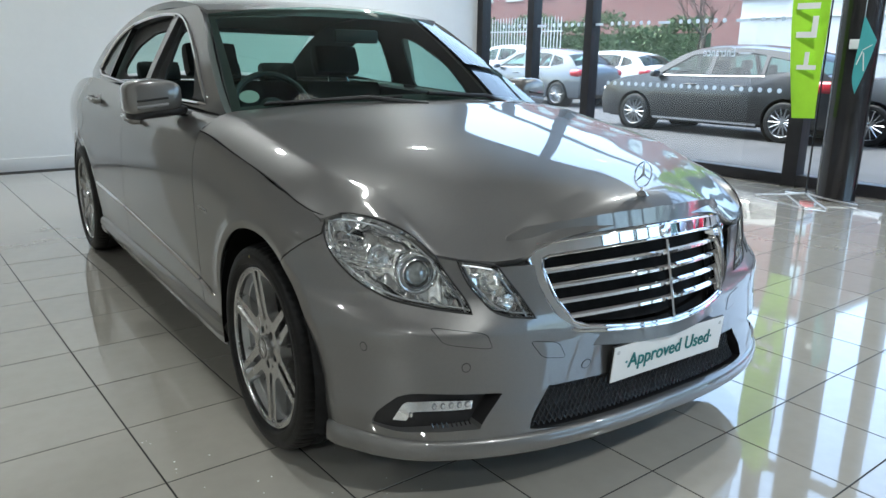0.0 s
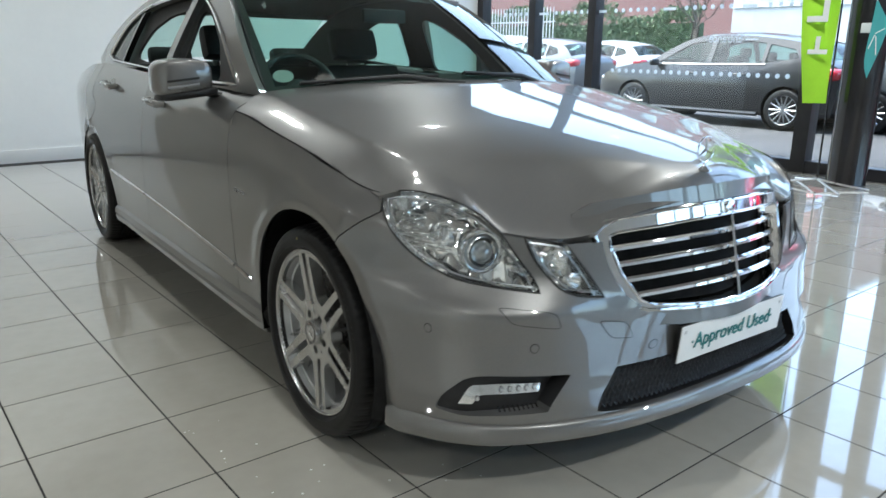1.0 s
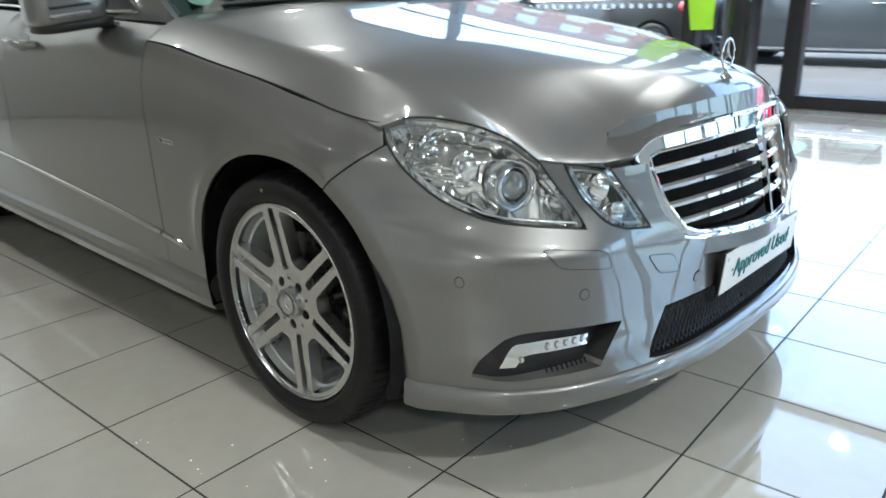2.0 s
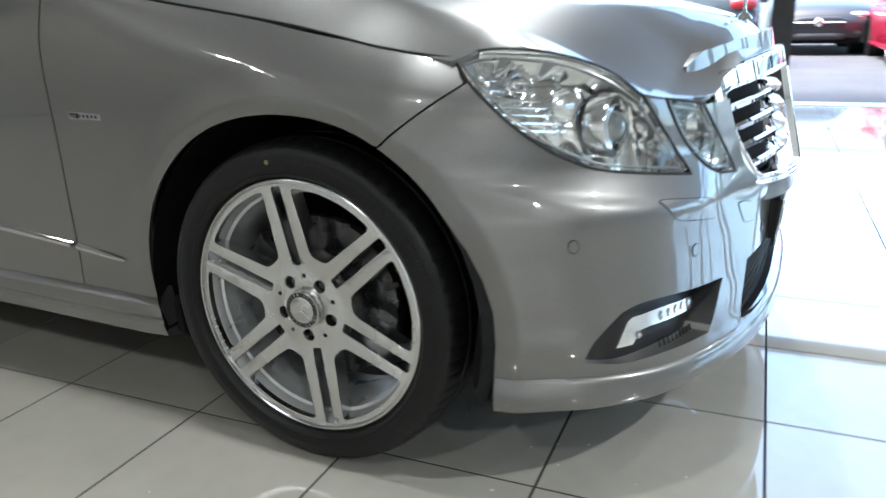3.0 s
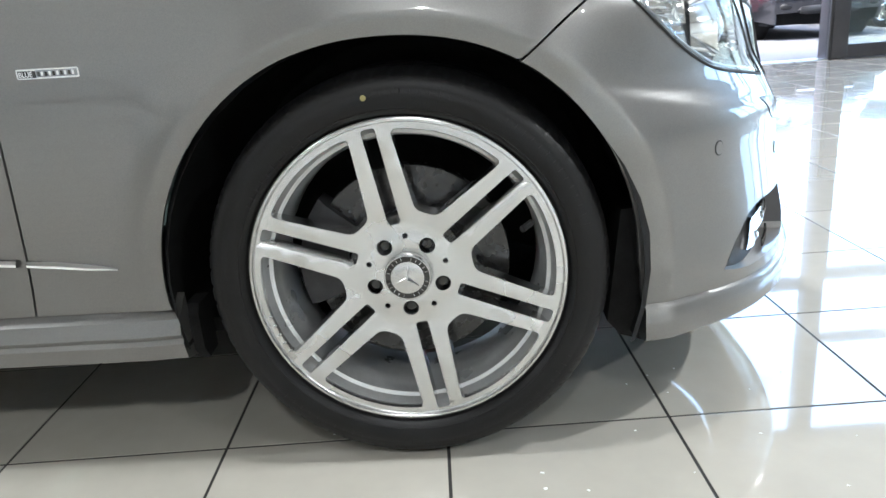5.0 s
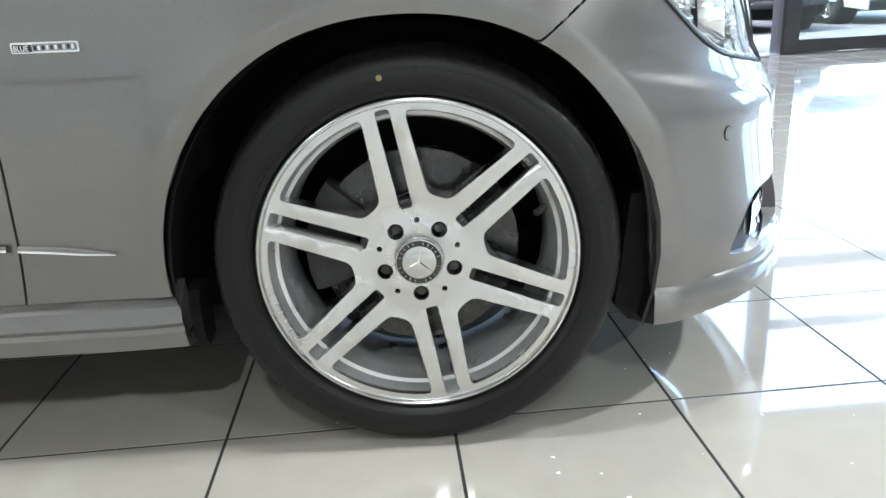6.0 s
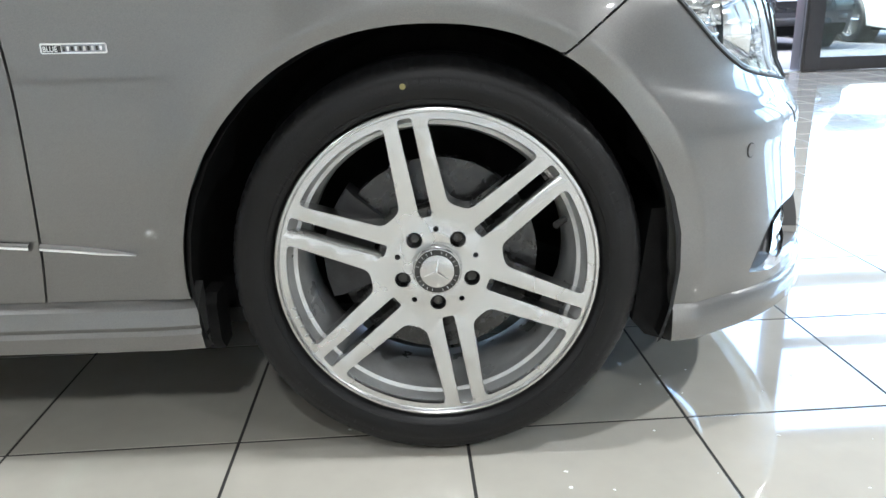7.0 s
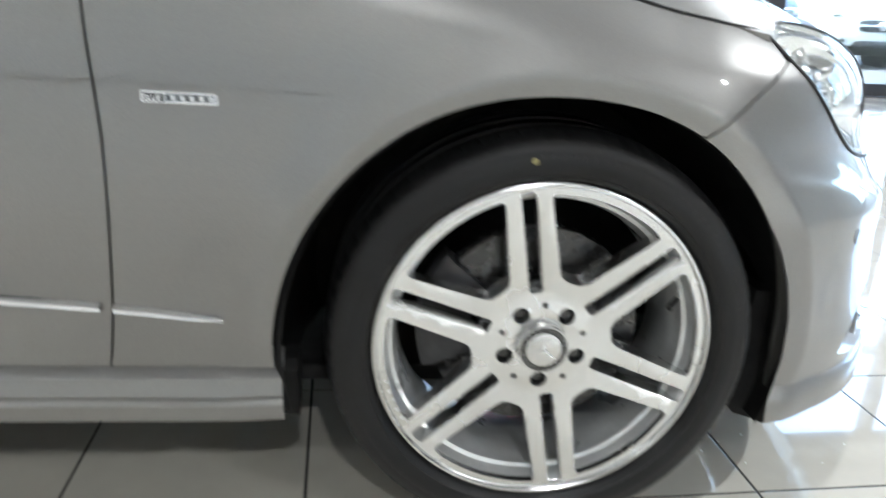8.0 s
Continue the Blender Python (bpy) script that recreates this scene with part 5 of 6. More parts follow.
def rim_face(x, z):
    return (x, rim_depth(math.hypot(x, z)), z)


def turned(pts, a):
    c, s = math.cos(a), math.sin(a)
    return [(x * c - z * s, x * s + z * c) for x, z in pts]


def circle(r, n, x=0.0, z=0.0):
    return [(x + r * math.cos(2 * math.pi * k / n), z + r * math.sin(2 * math.pi * k / n)) for k in range(n)]


PHASE = radians(100)
slot = rounded([(.082, -.0098), (.2325, -.0108), (.2332, 0), (.2325, .0108), (.082, .0098)], .005)
gap = []
w = .0315
for k in range(9):
    a = -(30 - math.degrees(math.asin(w / .2285))) + (60 - 2 * math.degrees(math.asin(w / .2285))) * k / 8
    gap.append((.2285 * math.cos(radians(a)), .2285 * math.sin(radians(a))))
ri = .104
ai = 30 - math.degrees(math.asin(.0365 / ri))
gap = [gap[0]] + gap[1:-1] + [gap[-1], (ri * math.cos(radians(ai)), ri * math.sin(radians(ai))), (ri * math.cos(radians(ai)), -ri * math.sin(radians(ai)))]
gap = rounded(gap, .011, 3)
holes = []
for k in range(6):
    holes.append(turned(slot, PHASE + k * math.pi / 3)[::-1])
    holes.append(turned(gap, PHASE + math.pi / 6 + k * math.pi / 3)[::-1])
for k in range(5):
    a = radians(-90 + 72 * k)
    holes.append(circle(.0125, 16, .056 * math.cos(a), .056 * math.sin(a))[::-1])
    a += radians(36)
    holes.append(circle(.0045, 10, .0625 * math.cos(a), .0625 * math.sin(a))[::-1])
RIM_SHAPE = panel(rim_face, circle(.2385, 96), holes, .016, depth=.034)


def wheel(x, y, parent, side):
    """A car wheel; side -1: its face looks to -y."""
    wob = thing("wheel", "", "", at=(x, y, WR))
    wob.parent = parent
    tagged(wob, "polished twin-spoke alloy wheel with black tyre")
    put = (lambda s: moved(s, x, y, WR)) if side < 0 else (lambda s: moved(flip(s), x, y, WR))
    rim = wob
    wider = lambda s: put(([Vector((v[0] * 1.033, v[1], v[2] * 1.033)) for v in s[0]], s[1]))
    sheet("rim", wider(RIM_SHAPE), MACHINED, wob, "machined silver twin-spoke rim", smooth=38)
    sheet("rim_lip", wider(lathe([(.238, .004), (.2385, -.001), (.240, -.0035), (.2435, -.0035), (.2465, -.001), (.2475, .006)], 96)), ALLOY, rim, "machined rim edge")
    sheet("rim_step", wider(lathe([(.2335, .006), (.2265, .02), (.2225, .033), (.2165, .036), (.2135, .06), (.210, .065), (.208, .14), (.222, .2)], 96)), BARREL, rim, "silver inner barrel")
    sheet("hub_cap", put(lathe([(.0385, .012), (.0382, .0), (.037, -.002), (.0355, -.0022), (.0355, -.0012), (.0268, -.0012), (.0266, -.003), (.0255, -.0036), (.012, -.0042), (0, -.0045)], 40)), ALLOY, rim, "round silver hub cap")
    sheet("cap_ring", put(lathe([(.0268, -.0016), (.0356, -.0016), (.0357, .0)], 40)), GLOSS_BLACK, rim, "dark cap ring with faint marks")
    caps = []
    for k in range(24):
        if k % 6 != 0:
            a = 2 * math.pi * k / 24
            m = Matrix.Rotation(-a, 4, "Y") @ Matrix.Translation((.0312, -.002, 0))
            caps.append(moved(tube([(-.0022, 0, 0), (.0022, 0, 0)], .00075, 4), m=m))
    stuff(sheet("cap_engraving", put(join(*caps)), ALLOY, rim, "tiny light marks round the cap"))
    for a in (-38, 82, 202):
        c, s = math.cos(radians(a)), math.sin(radians(a))
        sheet("cap_ray", put(tube([(0, -.0052, 0), (.01 * c, -.0048, .01 * s), (.022 * c, -.004, .022 * s)], [.0026, .0016, .0006], 5)), CHROME, rim)
    for k in range(5):
        a = radians(-90 + 72 * k)
        at = (.056 * math.cos(a), .036, .056 * math.sin(a))
        sheet("wheel_bolt", wider(moved(lathe([(0, -.012), (.007, -.012), (.0085, -.009), (.0085, 0), (.012, 0), (.012, .02)], 12), *at)), BRAKE, rim)
    sheet("hub_plate", put(lathe([(0, .034), (.095, .034), (.098, .04), (.098, .09)], 40)), BRAKE, rim, smooth=30)
    arc = [(.2385 * math.cos(radians(a)), .2385 * math.sin(radians(a))) for a in range(190, 217, 3)] + [(.2275 * math.cos(radians(a)), .2275 * math.sin(radians(a))) for a in range(214, 189, -3)]
    plate_mark = sheet("rim_plate", wider(panel(lambda x, z: (x, .003, z), arc, step=.02, depth=.01)), ALLOY, wob, "small raised plate on the rim")
    for a in range(194, 214, 4):
        mm = Matrix.Rotation(-radians(a), 4, "Y") @ Matrix.Translation((.2365, .0026, 0))
        sheet("plate_bar", put(moved(tube([(-.003, 0, 0), (.003, 0, 0)], .0016, 5), m=mm)), BARREL, plate_mark)
    # tyre
    sides = 360
    tv, tf = [], []
    rows_t = [(.247, .004), (.252, -.0075), (.2585, -.0125), (.260, -.0115), (.2625, -.0125), (.275, -.0145), (.287, -.0135), (.2895, -.0122), (.292, -.0122), (.301, -.0095), (.309, -.004), (.315, .006), (.3185, .020), (.3208, .038), (.3212, .052), (.314, .052), (.314, .058), (.3212, .06), (.322, .1), (.315, .102), (.315, .112), (.322, .114), (.322, .15), (.315, .152), (.315, .162), (.321, .164), (.32, .195), (.312, .215), (.29, .23), (.25, .22)]
    rows_t = [(.3045 - (.301 - r) * .90 if r < .301 else r + .0035, a) for r, a in rows_t]
    m = len(rows_t)
    for k in range(sides):
        f = 2 * math.pi * k / sides
        for i, (r, a) in enumerate(rows_t):
            cut = .0022 if k % 5 == 0 and 11 <= i <= 13 else 0
            tv.append(((r - cut) * math.cos(f), a + cut * .8, (r - cut) * math.sin(f)))
    for k in range(sides):
        l = (k + 1) % sides
        for i in range(m - 1):
            tf.append((k * m + i, k * m + i + 1, l * m + i + 1, l * m + i))
    sheet("tyre", put((tv, tf)), RUBBER, wob, "low-profile black tyre", smooth=32)
    marks = []
    for a0, a1, r, n in ((96, 70, .2975, 9), (55, 12, .298, 14), (-30, -60, .2965, 9), (150, 118, .274, 10), (250, 215, .297, 11)):
        for j in range(n):
            a = radians(a0 + (a1 - a0) * j / n)
            mm = Matrix.Rotation(-a, 4, "Y") @ Matrix.Translation((r - .006, -.0135 if r > .28 else -.0165, 0))
            marks.append(moved(tube([(-.003 - .001 * (j % 3), 0, 0), (.003 + .0012 * (j % 2), .001, 0)], .0009, 4), m=mm))
    stuff(sheet("sidewall_relief", put(join(*marks)), RUBBER, wob, "raised illegible marks on the sidewall"))
    a = radians(98)
    mm = Matrix.Rotation(-a, 4, "Y") @ Matrix.Translation((.288, -.0158, 0))
    sheet("paint_dot", put(moved(lathe([(0, -.0008), (.0042, -.0006), (.0045, .001)], 12), m=mm)), YELLOW, wob, "small yellow dot")
    # brake
    sheet("brake_disc", put(lathe([(.07, .05), (.075, .075), (.09, .078), (.165, .078), (.166, .084), (.166, .106), (.16, .11)], 64)), BRAKE, wob, "dark iron brake disc")
    cal = []
    for k in range(7):
        a = radians(140 + 60 * k / 6)
        cal.append([(r * math.cos(a), yy, r * math.sin(a)) for r, yy in ((.105, .062), (.17, .06), (.186, .07), (.186, .12), (.105, .125))])
    sheet("brake_caliper", put(loft(cal)), CALIPER, wob, "dark brake caliper")
    av = radians(20)
    sheet("valve", put(tube([(.214 * math.cos(av), .02, .214 * math.sin(av)), (.196 * math.cos(av), .004, .196 * math.sin(av))], .0055, 8)), SEAL, wob, "black rubber valve")
    return wob


YELLOW = material("yellow_paint", (.26, .23, .09), .6)
for x in (.005, -2.874):
    wheel(x, -.905, car, -1)
    wheel(x, .905, car, 1)


# ---- parked cars outside ----
def parked_car(m, paint, label, length=4.3, base=2.7, tall=1.43, wide=.88, spokes=14, rims=None, glow=None):
    """A parked road car: x forward from its front axle, y left."""
    ob = thing("parked_car", label, "car", "cars parked outside")
    over, r = .87, .315 if tall < 1.55 else .36
    k = tall / 1.43
    e = over - length
    top = [(over - .03, .3 * k), (over, .45 * k), (over - .03, .62 * k), (over - .16, .77 * k), (.35, .89 * k), (-.22, .985 * k), (-.6, 1.2 * k), (-.98, 1.375 * k), (-1.5, tall), (-2.2, 1.41 * k), (e + .55, 1.29 * k), (e + .2, 1.03 * k), (e + .02, .92 * k), (e, .6 * k), (e + .04, .3 * k)]
    wz = [(.1, wide * .92), (.35 * k, wide * .985), (.6 * k, wide), (.8 * k, wide * .985), (.95 * k, wide * .93), (1.4 * k, wide * .70), (1.6 * k, wide * .62)]
    nose = lambda x: 1 - .16 * max(0, (x - .25) / .62) ** 2.2 - .1 * max(0, (e + .7 - x) / .7) ** 2
    surf = lambda x, z: (x, -curve(wz, z) * nose(x), z)

    def notch(ax):
        return [(ax + (r + .045) * math.cos(radians(a)), r + (r + .045) * math.sin(radians(a))) for a in range(-12, 193, 12)]
    low = [(e + .06, .24)] + [q for ax in (-base, 0) for q in notch(ax)[::-1]] + [(over - .05, .22)]
    line = through_points(top, .1)[::-1]
    line = [(x, max(z, .2)) for x, z in line]
    outline = low + line[::-1]
    area = sum(a[0] * b[1] - b[0] * a[1] for a, b in zip(outline, outline[1:] + outline[:1]))
    outline = outline if area > 0 else outline[::-1]
    wz0 = .97 * k
    front_win = [(-.42, wz0), (-1.0, 1.305 * k), (-1.38, 1.355 * k), (-1.38, wz0 + .01)]
    rear_win = [(-1.46, wz0 + .01), (-1.46, 1.355 * k), (-2.1, 1.34 * k), (-2.32, 1.31 * k), (-2.32, wz0 + .03)]
    third = [(-2.38, wz0 + .03), (-2.38, 1.30 * k), (e + .72, 1.22 * k), (e + .62, 1.09 * k)]
    wins = [rounded(q, .04, 3) for q in (front_win, rear_win, third)]
    wins = [q if sum(a[0] * b[1] - b[0] * a[1] for a, b in zip(q, q[1:] + q[:1])) > 0 else q[::-1] for q in wins]
    side = moved(panel(surf, outline, [q[::-1] for q in wins], .16, depth=.04), m=m)
    other = moved(flip(panel(surf, outline, [q[::-1] for q in wins], .16, depth=.04)), m=m)
    sheet("body_side", side, paint, ob)
    sheet("body_side", other, paint, ob)
    for q in wins:
        g = panel(lambda x, z: Vector(surf(x, z)) + Vector((0, .012, 0)), inset(q, -.006), step=.3, depth=0)
        sheet("side_window", moved(g, m=m), OUT_GLASS, ob)
        sheet("side_window", moved(flip(g), m=m), OUT_GLASS, ob)
    rows = [(x, z) for x, z in through_points(top, .06)]

    def band(name, a, b, mat, lift=0.0, out=.0):
        seg = rows[a:b + 1]
        v, f = [], []
        for i, (x, z) in enumerate(seg):
            w = curve(wz, z) * nose(x)
            px, pz = rows[max(0, a + i - 1)]
            qx, qz = rows[min(len(rows) - 1, a + i + 1)]
            l = math.hypot(qx - px, qz - pz) or 1
            nx, nz = (qz - pz) / l, -(qx - px) / l
            if nz < 0 and abs(nz) > .9:
                nx, nz = -nx, -nz
            if x > 0 and nx < 0 or x < e + 1 and nx > 0:
                nx = -nx
            nz = abs(nz)
            for j in range(13):
                t = -1 + j / 6
                bulge = .075 * (1 - abs(t) ** 2.6) + lift
                v.append(Vector((x + nx * bulge, w * t, z + nz * bulge * .8)))
        for i in range(len(seg) - 1):
            for j in range(12):
                f.append((13 * i + j, 13 * i + j + 1, 13 * i + 14 + j, 13 * i + 13 + j))
        return sheet(name, moved((v, f), m=m), mat, ob, smooth=60)
    idx = lambda x0: min(range(len(rows)), key=lambda i: abs(rows[i][0] - x0) if rows[i][1] > .8 * k else 9)
    a, b, c, d = idx(-.24), idx(-1.0), idx(e + .56), idx(e + .19)
    band("nose_and_bonnet", 0, a, paint)
    band("windscreen", a, b, OUT_GLASS)
    band("roof", b, c, paint)
    band("rear_screen", c, d, OUT_GLASS)
    band("tail", d, len(rows) - 1, paint)
    for s in (1, -1):
        for nm, x, y, z, rx, ry, rz, mat in (("headlamp", over - .13, .62 * wide / .88, .68 * k, .12, .16, .065, REFLECTOR), ("tail_lamp", e + .17, .70 * wide / .88, .86 * k, .2, .175, .095, TAIL), ("door_mirror", -.45, wide + .06, .99 * k, .06, .1, .06, paint), ("fog_grille", over - .03, .55, .38 * k, .06, .14, .05, BLACK)):
            sheet(nm, moved(shell((x, s * y, z), (rx, ry, rz), .6, seg=14, rings=8), m=m), mat, ob)
        for x in (-1.12, -2.02):
            sheet("door_handle", moved(tube([(x - .1, s * (wide * .985), .83 * k), (x, s * (wide * .985 + .03), .83 * k), (x + .1, s * (wide * .985), .83 * k)], .014, 6), m=m), paint, ob)
        sheet("window_strip", moved(tube([(-.35, s * (wide * .935), wz0 - .005), (-1.4, s * (wide * .935), wz0), (-2.4, s * (wide * .925), wz0 + .02)], .011, 6), m=m), CHROME, ob)
        sheet("sill", moved(tube([(-.42, s * wide * .97, .23), (-base + .42, s * wide * .97, .23)], .035, 8), m=m), paint, ob)
    sheet("grille", moved(shell((over + .03, 0, .56 * k), (.05, .42, .11), .5, seg=20, rings=8), m=m), BLACK, ob)
    sheet("grille_bar", moved(tube([(over + .075, -.40, .57 * k), (over + .095, 0, .57 * k), (over + .075, .40, .57 * k)], .013, 6), m=m), CHROME, ob)
    sheet("grille_badge", moved(shell((over + .09, 0, .57 * k), (.02, .075, .075), 1.0, seg=16, rings=8), m=m), CHROME, ob)
    sheet("lower_intake", moved(shell((over + .02, 0, .33 * k), (.06, .45, .06), .5, seg=16, rings=6), m=m), BLACK, ob)
    under = block(bmesh.new(), (e + .25, -wide * .85, .2), (over - .2, wide * .85, .45), .02, m)
    part("underbody", under, LINER, ob)
    # cabin: dashboard, two front seats, a rear bench
    sheet("dashboard", moved(shell((-.42, 0, .84 * k), (.32, wide * .78, .13 * k), .5, seg=14, rings=8), m=m), TRIM_DARK, ob)
    for y in (-.36, .36):
        sheet("front_seat", moved(join(shell((-1.28, y, .72 * k), (.13, .25, .40 * k), .5, seg=14, rings=8), shell((-1.40, y, 1.16 * k), (.06, .13, .085 * k), .5, seg=12, rings=6)), m=m), TRIM_DARK, ob)
    sheet("rear_bench", moved(join(shell((-2.18, 0, .70 * k), (.14, wide * .74, .36 * k), .4, seg=16, rings=8), *[shell((-2.26, y, 1.10 * k), (.06, .12, .075 * k), .5, seg=12, rings=6) for y in (-.38, .38)]), m=m), TRIM_DARK, ob)
    sheet("cabin_floor", moved(shell((-1.2, 0, .5 * k), (1.5, wide * .9, .1), .3, seg=16, rings=6), m=m), TRIM_DARK, ob)
    for ax in (0, -base):
        for s in (-1, 1):
            wob = thing("wheel", "", "")
            wob.parent = ob
            tagged(wob, "alloy wheel with black tyre")
            sh = lathe([(r * .70, -.01), (r * .72, -.02), (r * .9, -.022), (r * .97, -.005), (r, .02), (r, .17), (r * .95, .19), (r * .7, .19)], 40)
            tf_ = lambda q, s=s, ax=ax: moved(moved(q if s < 0 else flip(q), ax, s * (wide - .02), r), m=m)
            sheet("tyre", tf_(sh), RUBBER, wob)
            sheet("rim", tf_(join(lathe([(r * .72, -.018), (r * .69, -.012), (r * .66, .02), (r * .64, .1)], 40), lathe([(0, -.005), (r * .12, -.006), (r * .17, .004), (r * .17, .05)], 20), *[moved(tube([(r * .1, 0, 0), (r * .68, -.008, 0)], [.014, .010], 5), m=Matrix.Rotation(2 * math.pi * q / spokes, 4, "Y")) for q in range(spokes)])), rims or ALLOY, wob)
            sheet("brake_disc", tf_(lathe([(0, .06), (r * .6, .06), (r * .6, .08)], 24)), BLACK, wob)
            sheet("arch_liner", moved(lathe([(r + .05, s * (wide - .03)), (r + .05, s * (wide - .3)), (0, s * (wide - .3))], 32), m=m @ Matrix.Translation((ax, 0, r))), LINER, wob)
    return ob


TAIL = material("red_tail_lens", (.35, .01, .02), .15, coat=.5)
GREY_P = car_paint("dark_grey_paint", (.010, .0107, .012), .1, .3, 1.3, .05)
SILVER_P = car_paint("pale_silver_paint", (.095, .105, .118), .6, .35, 1.5, .05)
WHITE_P = material("white_paint", (.42, .45, .47), .25, coat=.8, spots=.03, scale=3)
BLACK_P = material("black_paint", (.012, .012, .014), .2, coat=1.0, spots=.2, scale=4)
RED_P = material("red_paint", (.42, .012, .045), .25, coat=1.0, spots=.1, scale=4)


def park(p, q, turn):
    return ROOM @ Matrix.Translation((p, q, 0)) @ Matrix.Rotation(radians(turn), 4, "Z")


parked_car(park(-7.45, 10.65, 180), GREY_P, "dark grey hatchback parked on the forecourt", base=2.8, length=4.4, rims=SMOKED)
parked_car(park(-15.2, 13.9, 180), SILVER_P, "pale silver hatchback parked beyond the window", rims=SMOKED)
parked_car(park(-15.6, 17.2, 180), WHITE_P, "white hatchback parked in the back row")
parked_car(park(-20.5, 17.6, 180), WHITE_P, "white sport utility car parked by the fence", tall=1.62)
parked_car(park(-3.7, 11.4, 180), SILVER_P, "pale silver hatchback parked facing along the window", tall=1.5)
parked_car(park(.75, 14.4, -90), GREY_P, "dark blue-grey car parked nose to the showroom")
parked_car(park(2.42, 10.9, -90), RED_P, "bright red hatchback parked nose to the showroom")
parked_car(park(4.75, 9.9, -90), BLACK_P, "black sport utility car parked nose to the showroom", tall=1.72, wide=.89, length=4.8, base=2.9, spokes=5)
parked_car(park(7.35, 10.6, -90), WHITE_P, "white sport utility car parked nose to the showroom", tall=1.68, wide=.94, length=4.7, base=2.85, spokes=5)

# ---- fence, hedge, buildings, tree ----
fence = thing("palisade_fence", "galvanised steel palisade fence", "fence", at=ROOM @ Vector((-20, 20, 0)))
for z in (.5, 2.2):
    room_box("rail", (-34, 20.03, z), (-19, 20.08, z + .05), PALE_METAL, fence, bevel=0)
pale = block(bmesh.new(), (-.035, -.012, .08), (.035, .012, 2.75), .004)
for v in pale.verts:
    if v.co.z > 2.6:
        v.co.x *= .35
pale_me = bpy.data.meshes.new("pale")
pale.to_mesh(pale_me)
pale.free()
pale_me.materials.append(PALE_METAL)
for k in range(89):
    ob = piece("pale", pale_me, fence)
    ob.matrix_parent_inverse = Matrix.Identity(4)
    ob.matrix_basis = Matrix.Translation(-Vector(fence.location)) @ ROOM @ Matrix.Translation((-34 + .17 * k, 20, 0))


def leaves(name, label, count, place, size, cat):
    """Foliage of many small leaves."""
    rnd = random.Random(5)
    v, f = [], []
    for _ in range(count):
        c = place(rnd)
        a = Euler((rnd.uniform(0, 6.3), rnd.uniform(0, 6.3), rnd.uniform(0, 6.3))).to_matrix()
        s = size * rnd.uniform(.6, 1.3)
        o = len(v)
        v += [ROOM @ (c + a @ Vector(q) * s) for q in ((-1, 0, 0), (0, -.5, .12), (1, 0, 0), (0, .5, .12))]
        f.append((o, o + 1, o + 2, o + 3))
    ob = piece(name, mesh_from(v, f, LEAF, 0))
    return tagged(ob, label, cat, kind="stuff")


def hedge_spot(r):
    p = r.uniform(-34, -13.3)
    h = 2.35 + .18 * math.sin(p * 1.7) + .1 * math.sin(p * 5.1) + (.25 if p < -17 else 0)
    side = r.random()
    if side < .6:
        return Vector((p, 20.35 + .2 * r.random(), r.uniform(.05, h)))
    return Vector((p, r.uniform(20.35, 21.3), h + r.uniform(-.25, .12)))


leaves("hedge", "dense clipped green hedge behind the fence", 15000, hedge_spot, .075, "hedge")
room_box("hedge_core", (-34, 20.65, 0), (-13.4, 21.2, 2.1), LEAF)
tagged(bpy.data.objects["hedge_core"], "dark inner mass of the green hedge", "hedge")

# one pale colour for all panes of the brick building
PALE_WINDOW = material("pale_window_pane", (.42, .50, .50), .15, spots=.25, scale=2, coat=.5)
brick_wall = bpy.data.materials.new("brickwork")
brick_wall.use_nodes = True
bt = brick_wall.node_tree
bb = bt.nodes["Principled BSDF"]
bb.inputs["Roughness"].default_value = .9
tc, mp, bk = (bt.nodes.new("ShaderNode" + n) for n in ("TexCoord", "Mapping", "TexBrick"))
mp.inputs["Rotation"].default_value = (radians(90), 0, 0)
bk.inputs["Scale"].default_value = 4.4
bk.inputs["Color1"].default_value, bk.inputs["Color2"].default_value, bk.inputs["Mortar"].default_value = (.21, .085, .075, 1), (.17, .07, .06, 1), (.24, .21, .2, 1)
bt.links.new(tc.outputs["Object"], mp.inputs[0])
bt.links.new(mp.outputs[0], bk.inputs["Vector"])
bt.links.new(bk.outputs["Color"], bb.inputs["Base Color"])


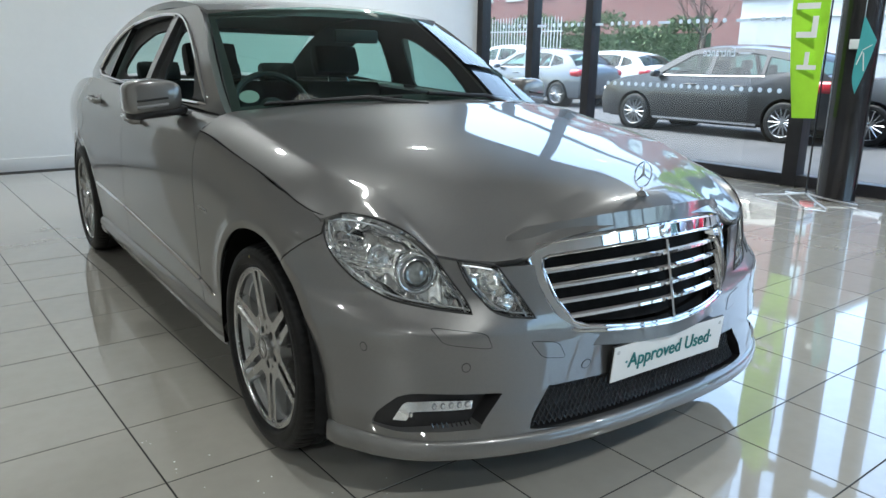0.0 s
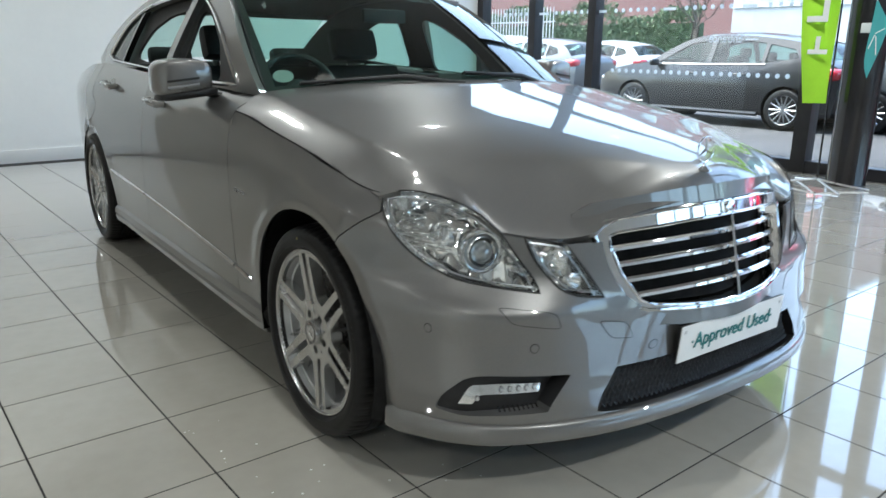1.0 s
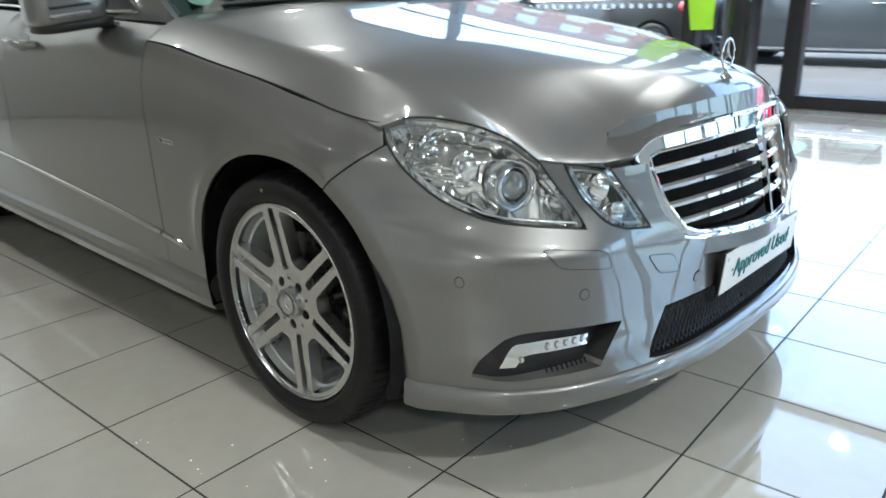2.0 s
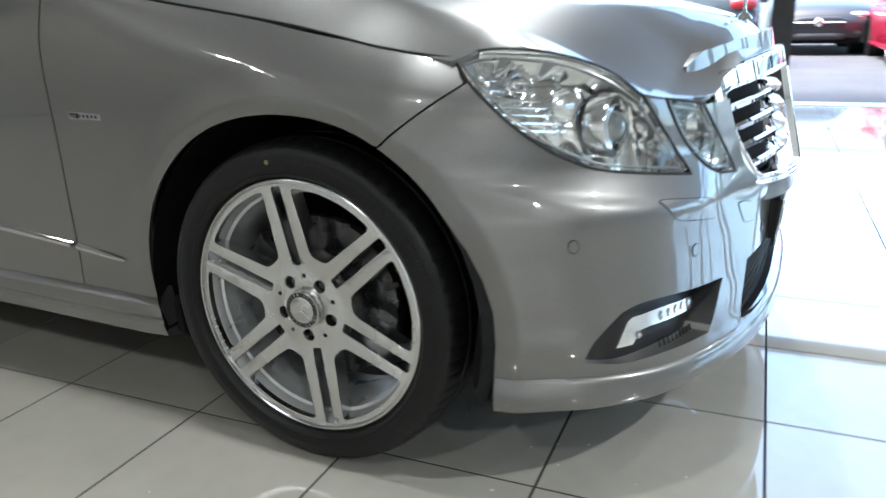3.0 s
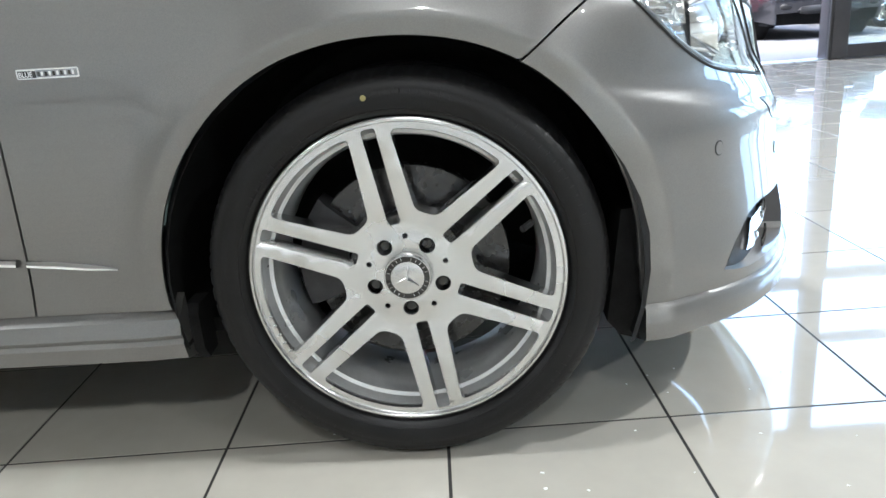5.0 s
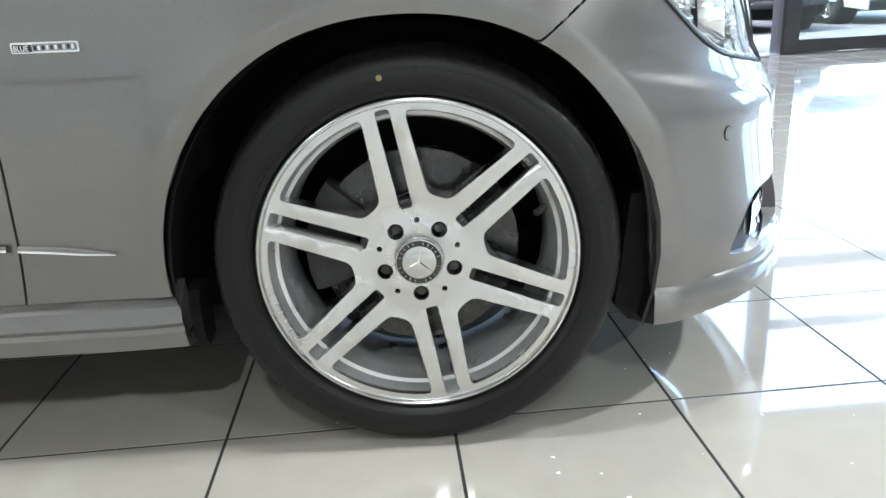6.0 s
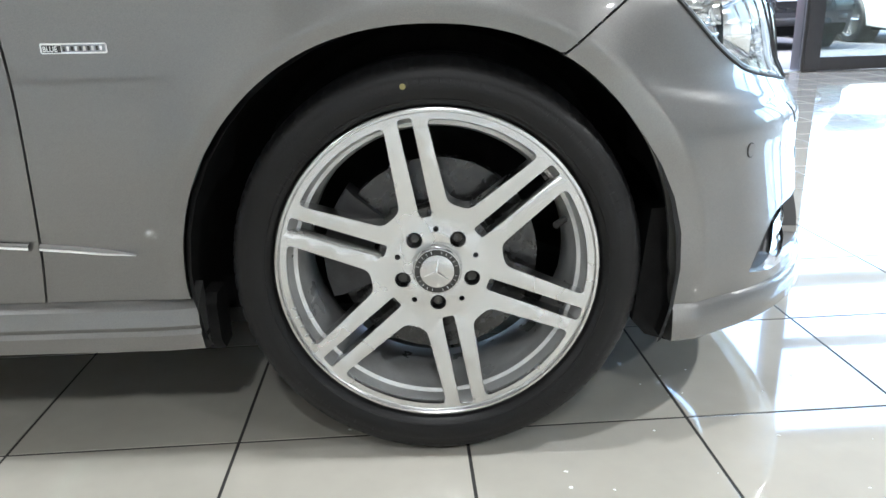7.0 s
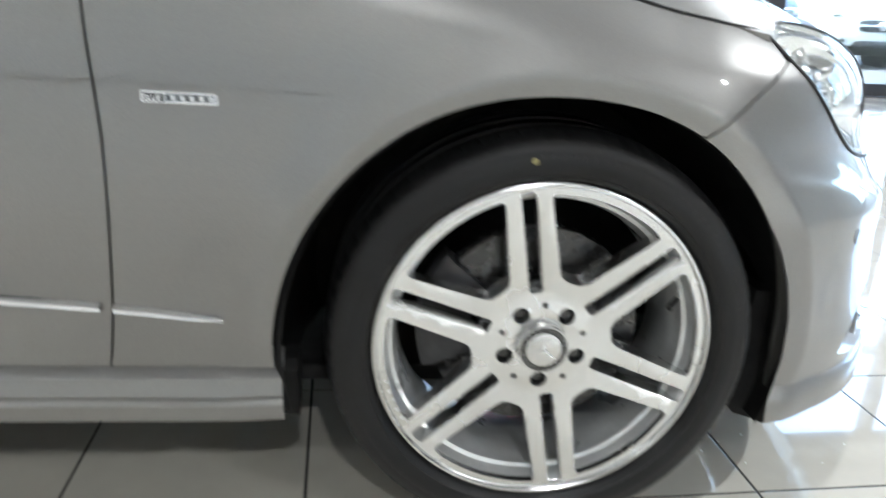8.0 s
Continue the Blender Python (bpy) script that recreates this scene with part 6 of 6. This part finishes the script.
def building(name, label, p0, p1, q, depth, high, mat, rows_, cols, cat="building", sill=1.0, w=1.2, h=1.3):
    ob = thing(name, label, cat, at=ROOM @ Vector(((p0 + p1) / 2, q, 0)))
    xs = [p0 + (p1 - p0) * (k + .5) / cols for k in range(cols)] if cols else []
    holes = [[(x - w / 2, z), (x + w / 2, z), (x + w / 2, z + h), (x - w / 2, z + h)] for x in xs for z in rows_]
    front = panel(lambda x, z: (x, q, z), [(p0, 0), (p1, 0), (p1, high), (p0, high)], [r[::-1] for r in holes], 3.0, depth=.18)
    sheet("facade", moved(front, m=ROOM), mat, ob, smooth=0)
    room_box("body", (p0 + .02, q + .3, 0), (p1 - .02, q + depth, high - .01), mat, ob, bevel=0)
    room_box("parapet", (p0 - .1, q - .08, high), (p1 + .1, q + depth, high + .2), RENDER_GREY, ob, bevel=.02)
    for r in holes:
        (a, z0), (b, _), (_, z1), _ = r
        win = room_box("window", (a, q + .12, z0), (b, q + .14, z1), PALE_WINDOW, ob, bevel=0)
        room_box("window_frame", (a, q + .07, (z0 + z1) / 2 - .03), (b, q + .11, (z0 + z1) / 2 + .03), PALE_METAL, win, bevel=0)
        room_box("window_sill", (a - .08, q - .06, z0 - .09), (b + .08, q + .12, z0), RENDER_GREY, win, bevel=.01)
    return ob


building("brick_building", "red brick building with rows of windows", -46, -12, 28, 8, 9.0, brick_wall, (4.3, 6.9), 14)
yard_wall = thing("yard_wall", "pale grey panelled boundary wall across the yard", "wall", at=ROOM @ Vector((0, 22.5, 0)))
for k in range(20):
    room_box("wall_panel", (-13.2 + 2.6 * k, 22.5, 0), (-10.61 + 2.6 * k, 22.7, 3.2), RENDER_GREY, yard_wall, bevel=.008)
room_box("coping", (-13.3, 22.42, 3.2), (38.8, 22.78, 3.3), RENDER_GREY, yard_wall, bevel=.02)
for z in (1.5, 2.6):
    room_box("cladding_rail", (-13.2, 22.45, z), (38.8, 22.5, z + .05), PALE_METAL, yard_wall, bevel=.01)
tree = thing("bare_tree", "small leafless tree beside the hedge", "tree", at=ROOM @ Vector((-13.0, 20.1, 0)))
rt = random.Random(3)


def limb(a, d, l, r, depth):
    b = a + d * l
    mid = (a + b) / 2 + Vector((rt.uniform(-1, 1), rt.uniform(-1, 1), 0)) * l * .06
    out = [tube([a, mid, b], [r, r * .8, r * .55], 6)]
    if depth:
        for _ in range(3):
            nd = (d + Vector((rt.uniform(-1, 1), rt.uniform(-1, 1), rt.uniform(-.2, .7))) * .75).normalized()
            out += limb(a + d * l * rt.uniform(.55, 1), nd, l * .68, r * .5, depth - 1)
    return out


limbs = limb(ROOM @ Vector((-13.0, 20.1, 0)), Vector((.03, 0, 1)), 1.9, .085, 4)
sheet("trunk", limbs[0], BARK, tree)
stuff(sheet("branchwork", join(*limbs[1:]), BARK, tree))

# ---- dust on the floor ----
rd = random.Random(11)
dv, df = [], []
for _ in range(34):
    c = Vector((rd.uniform(-.25, .75), -rd.uniform(.62, 1.25), .001))
    r, o = rd.uniform(.0012, .0045), len(dv)
    for j in range(6):
        a = j * math.pi / 3
        dv.append(c + Vector((r * rd.uniform(.5, 1.2) * math.cos(a), r * rd.uniform(.4, 1.1) * math.sin(a), 0)))
    dv.append(c + Vector((0, 0, .0012)))
    df += [(o + j, o + (j + 1) % 6, o + 6) for j in range(6)]
tagged(piece("dust", mesh_from(dv, df, PRINT_WHITE, 0)), "small pale flecks of dust on the floor tiles", "dust", kind="stuff")

# ---- floor tiles ----
tile = block(bmesh.new(), (.0028, .0028, -.008), (PITCH - .0028, PITCH - .0028, 0), .0006)
tile_me = bpy.data.meshes.new("tile")
tile.to_mesh(tile_me)
tile.free()
tile_me.materials.append(TILE)
rest = []
for i in range(-19, 27):
    for j in range(-18, 16):
        if BACK <= i * PITCH and NEAR_WALL <= j * PITCH - .01 and (j + 1) * PITCH <= GLAZE + .001:
            if -11 <= i < 6 and -6 <= j < 11:
                ob = new("tile", tile_me)
                ob.parent = floor
                ob.matrix_basis = ROOM @ Matrix.Translation((i * PITCH, j * PITCH, 0))
            else:
                rest.append((i * PITCH, j * PITCH))
base_v = [v.co.copy() for v in tile_me.vertices]
base_f = [tuple(p.vertices) for p in tile_me.polygons]
rv, rf = [], []
for x, y in rest:
    o = len(rv)
    rv += [ROOM @ (c + Vector((x, y, 0))) for c in base_v]
    rf += [tuple(k + o for k in g) for g in base_f]
stuff(piece("far_tiles", mesh_from(rv, rf, TILE, 0), floor, "cream floor tiles further off"))
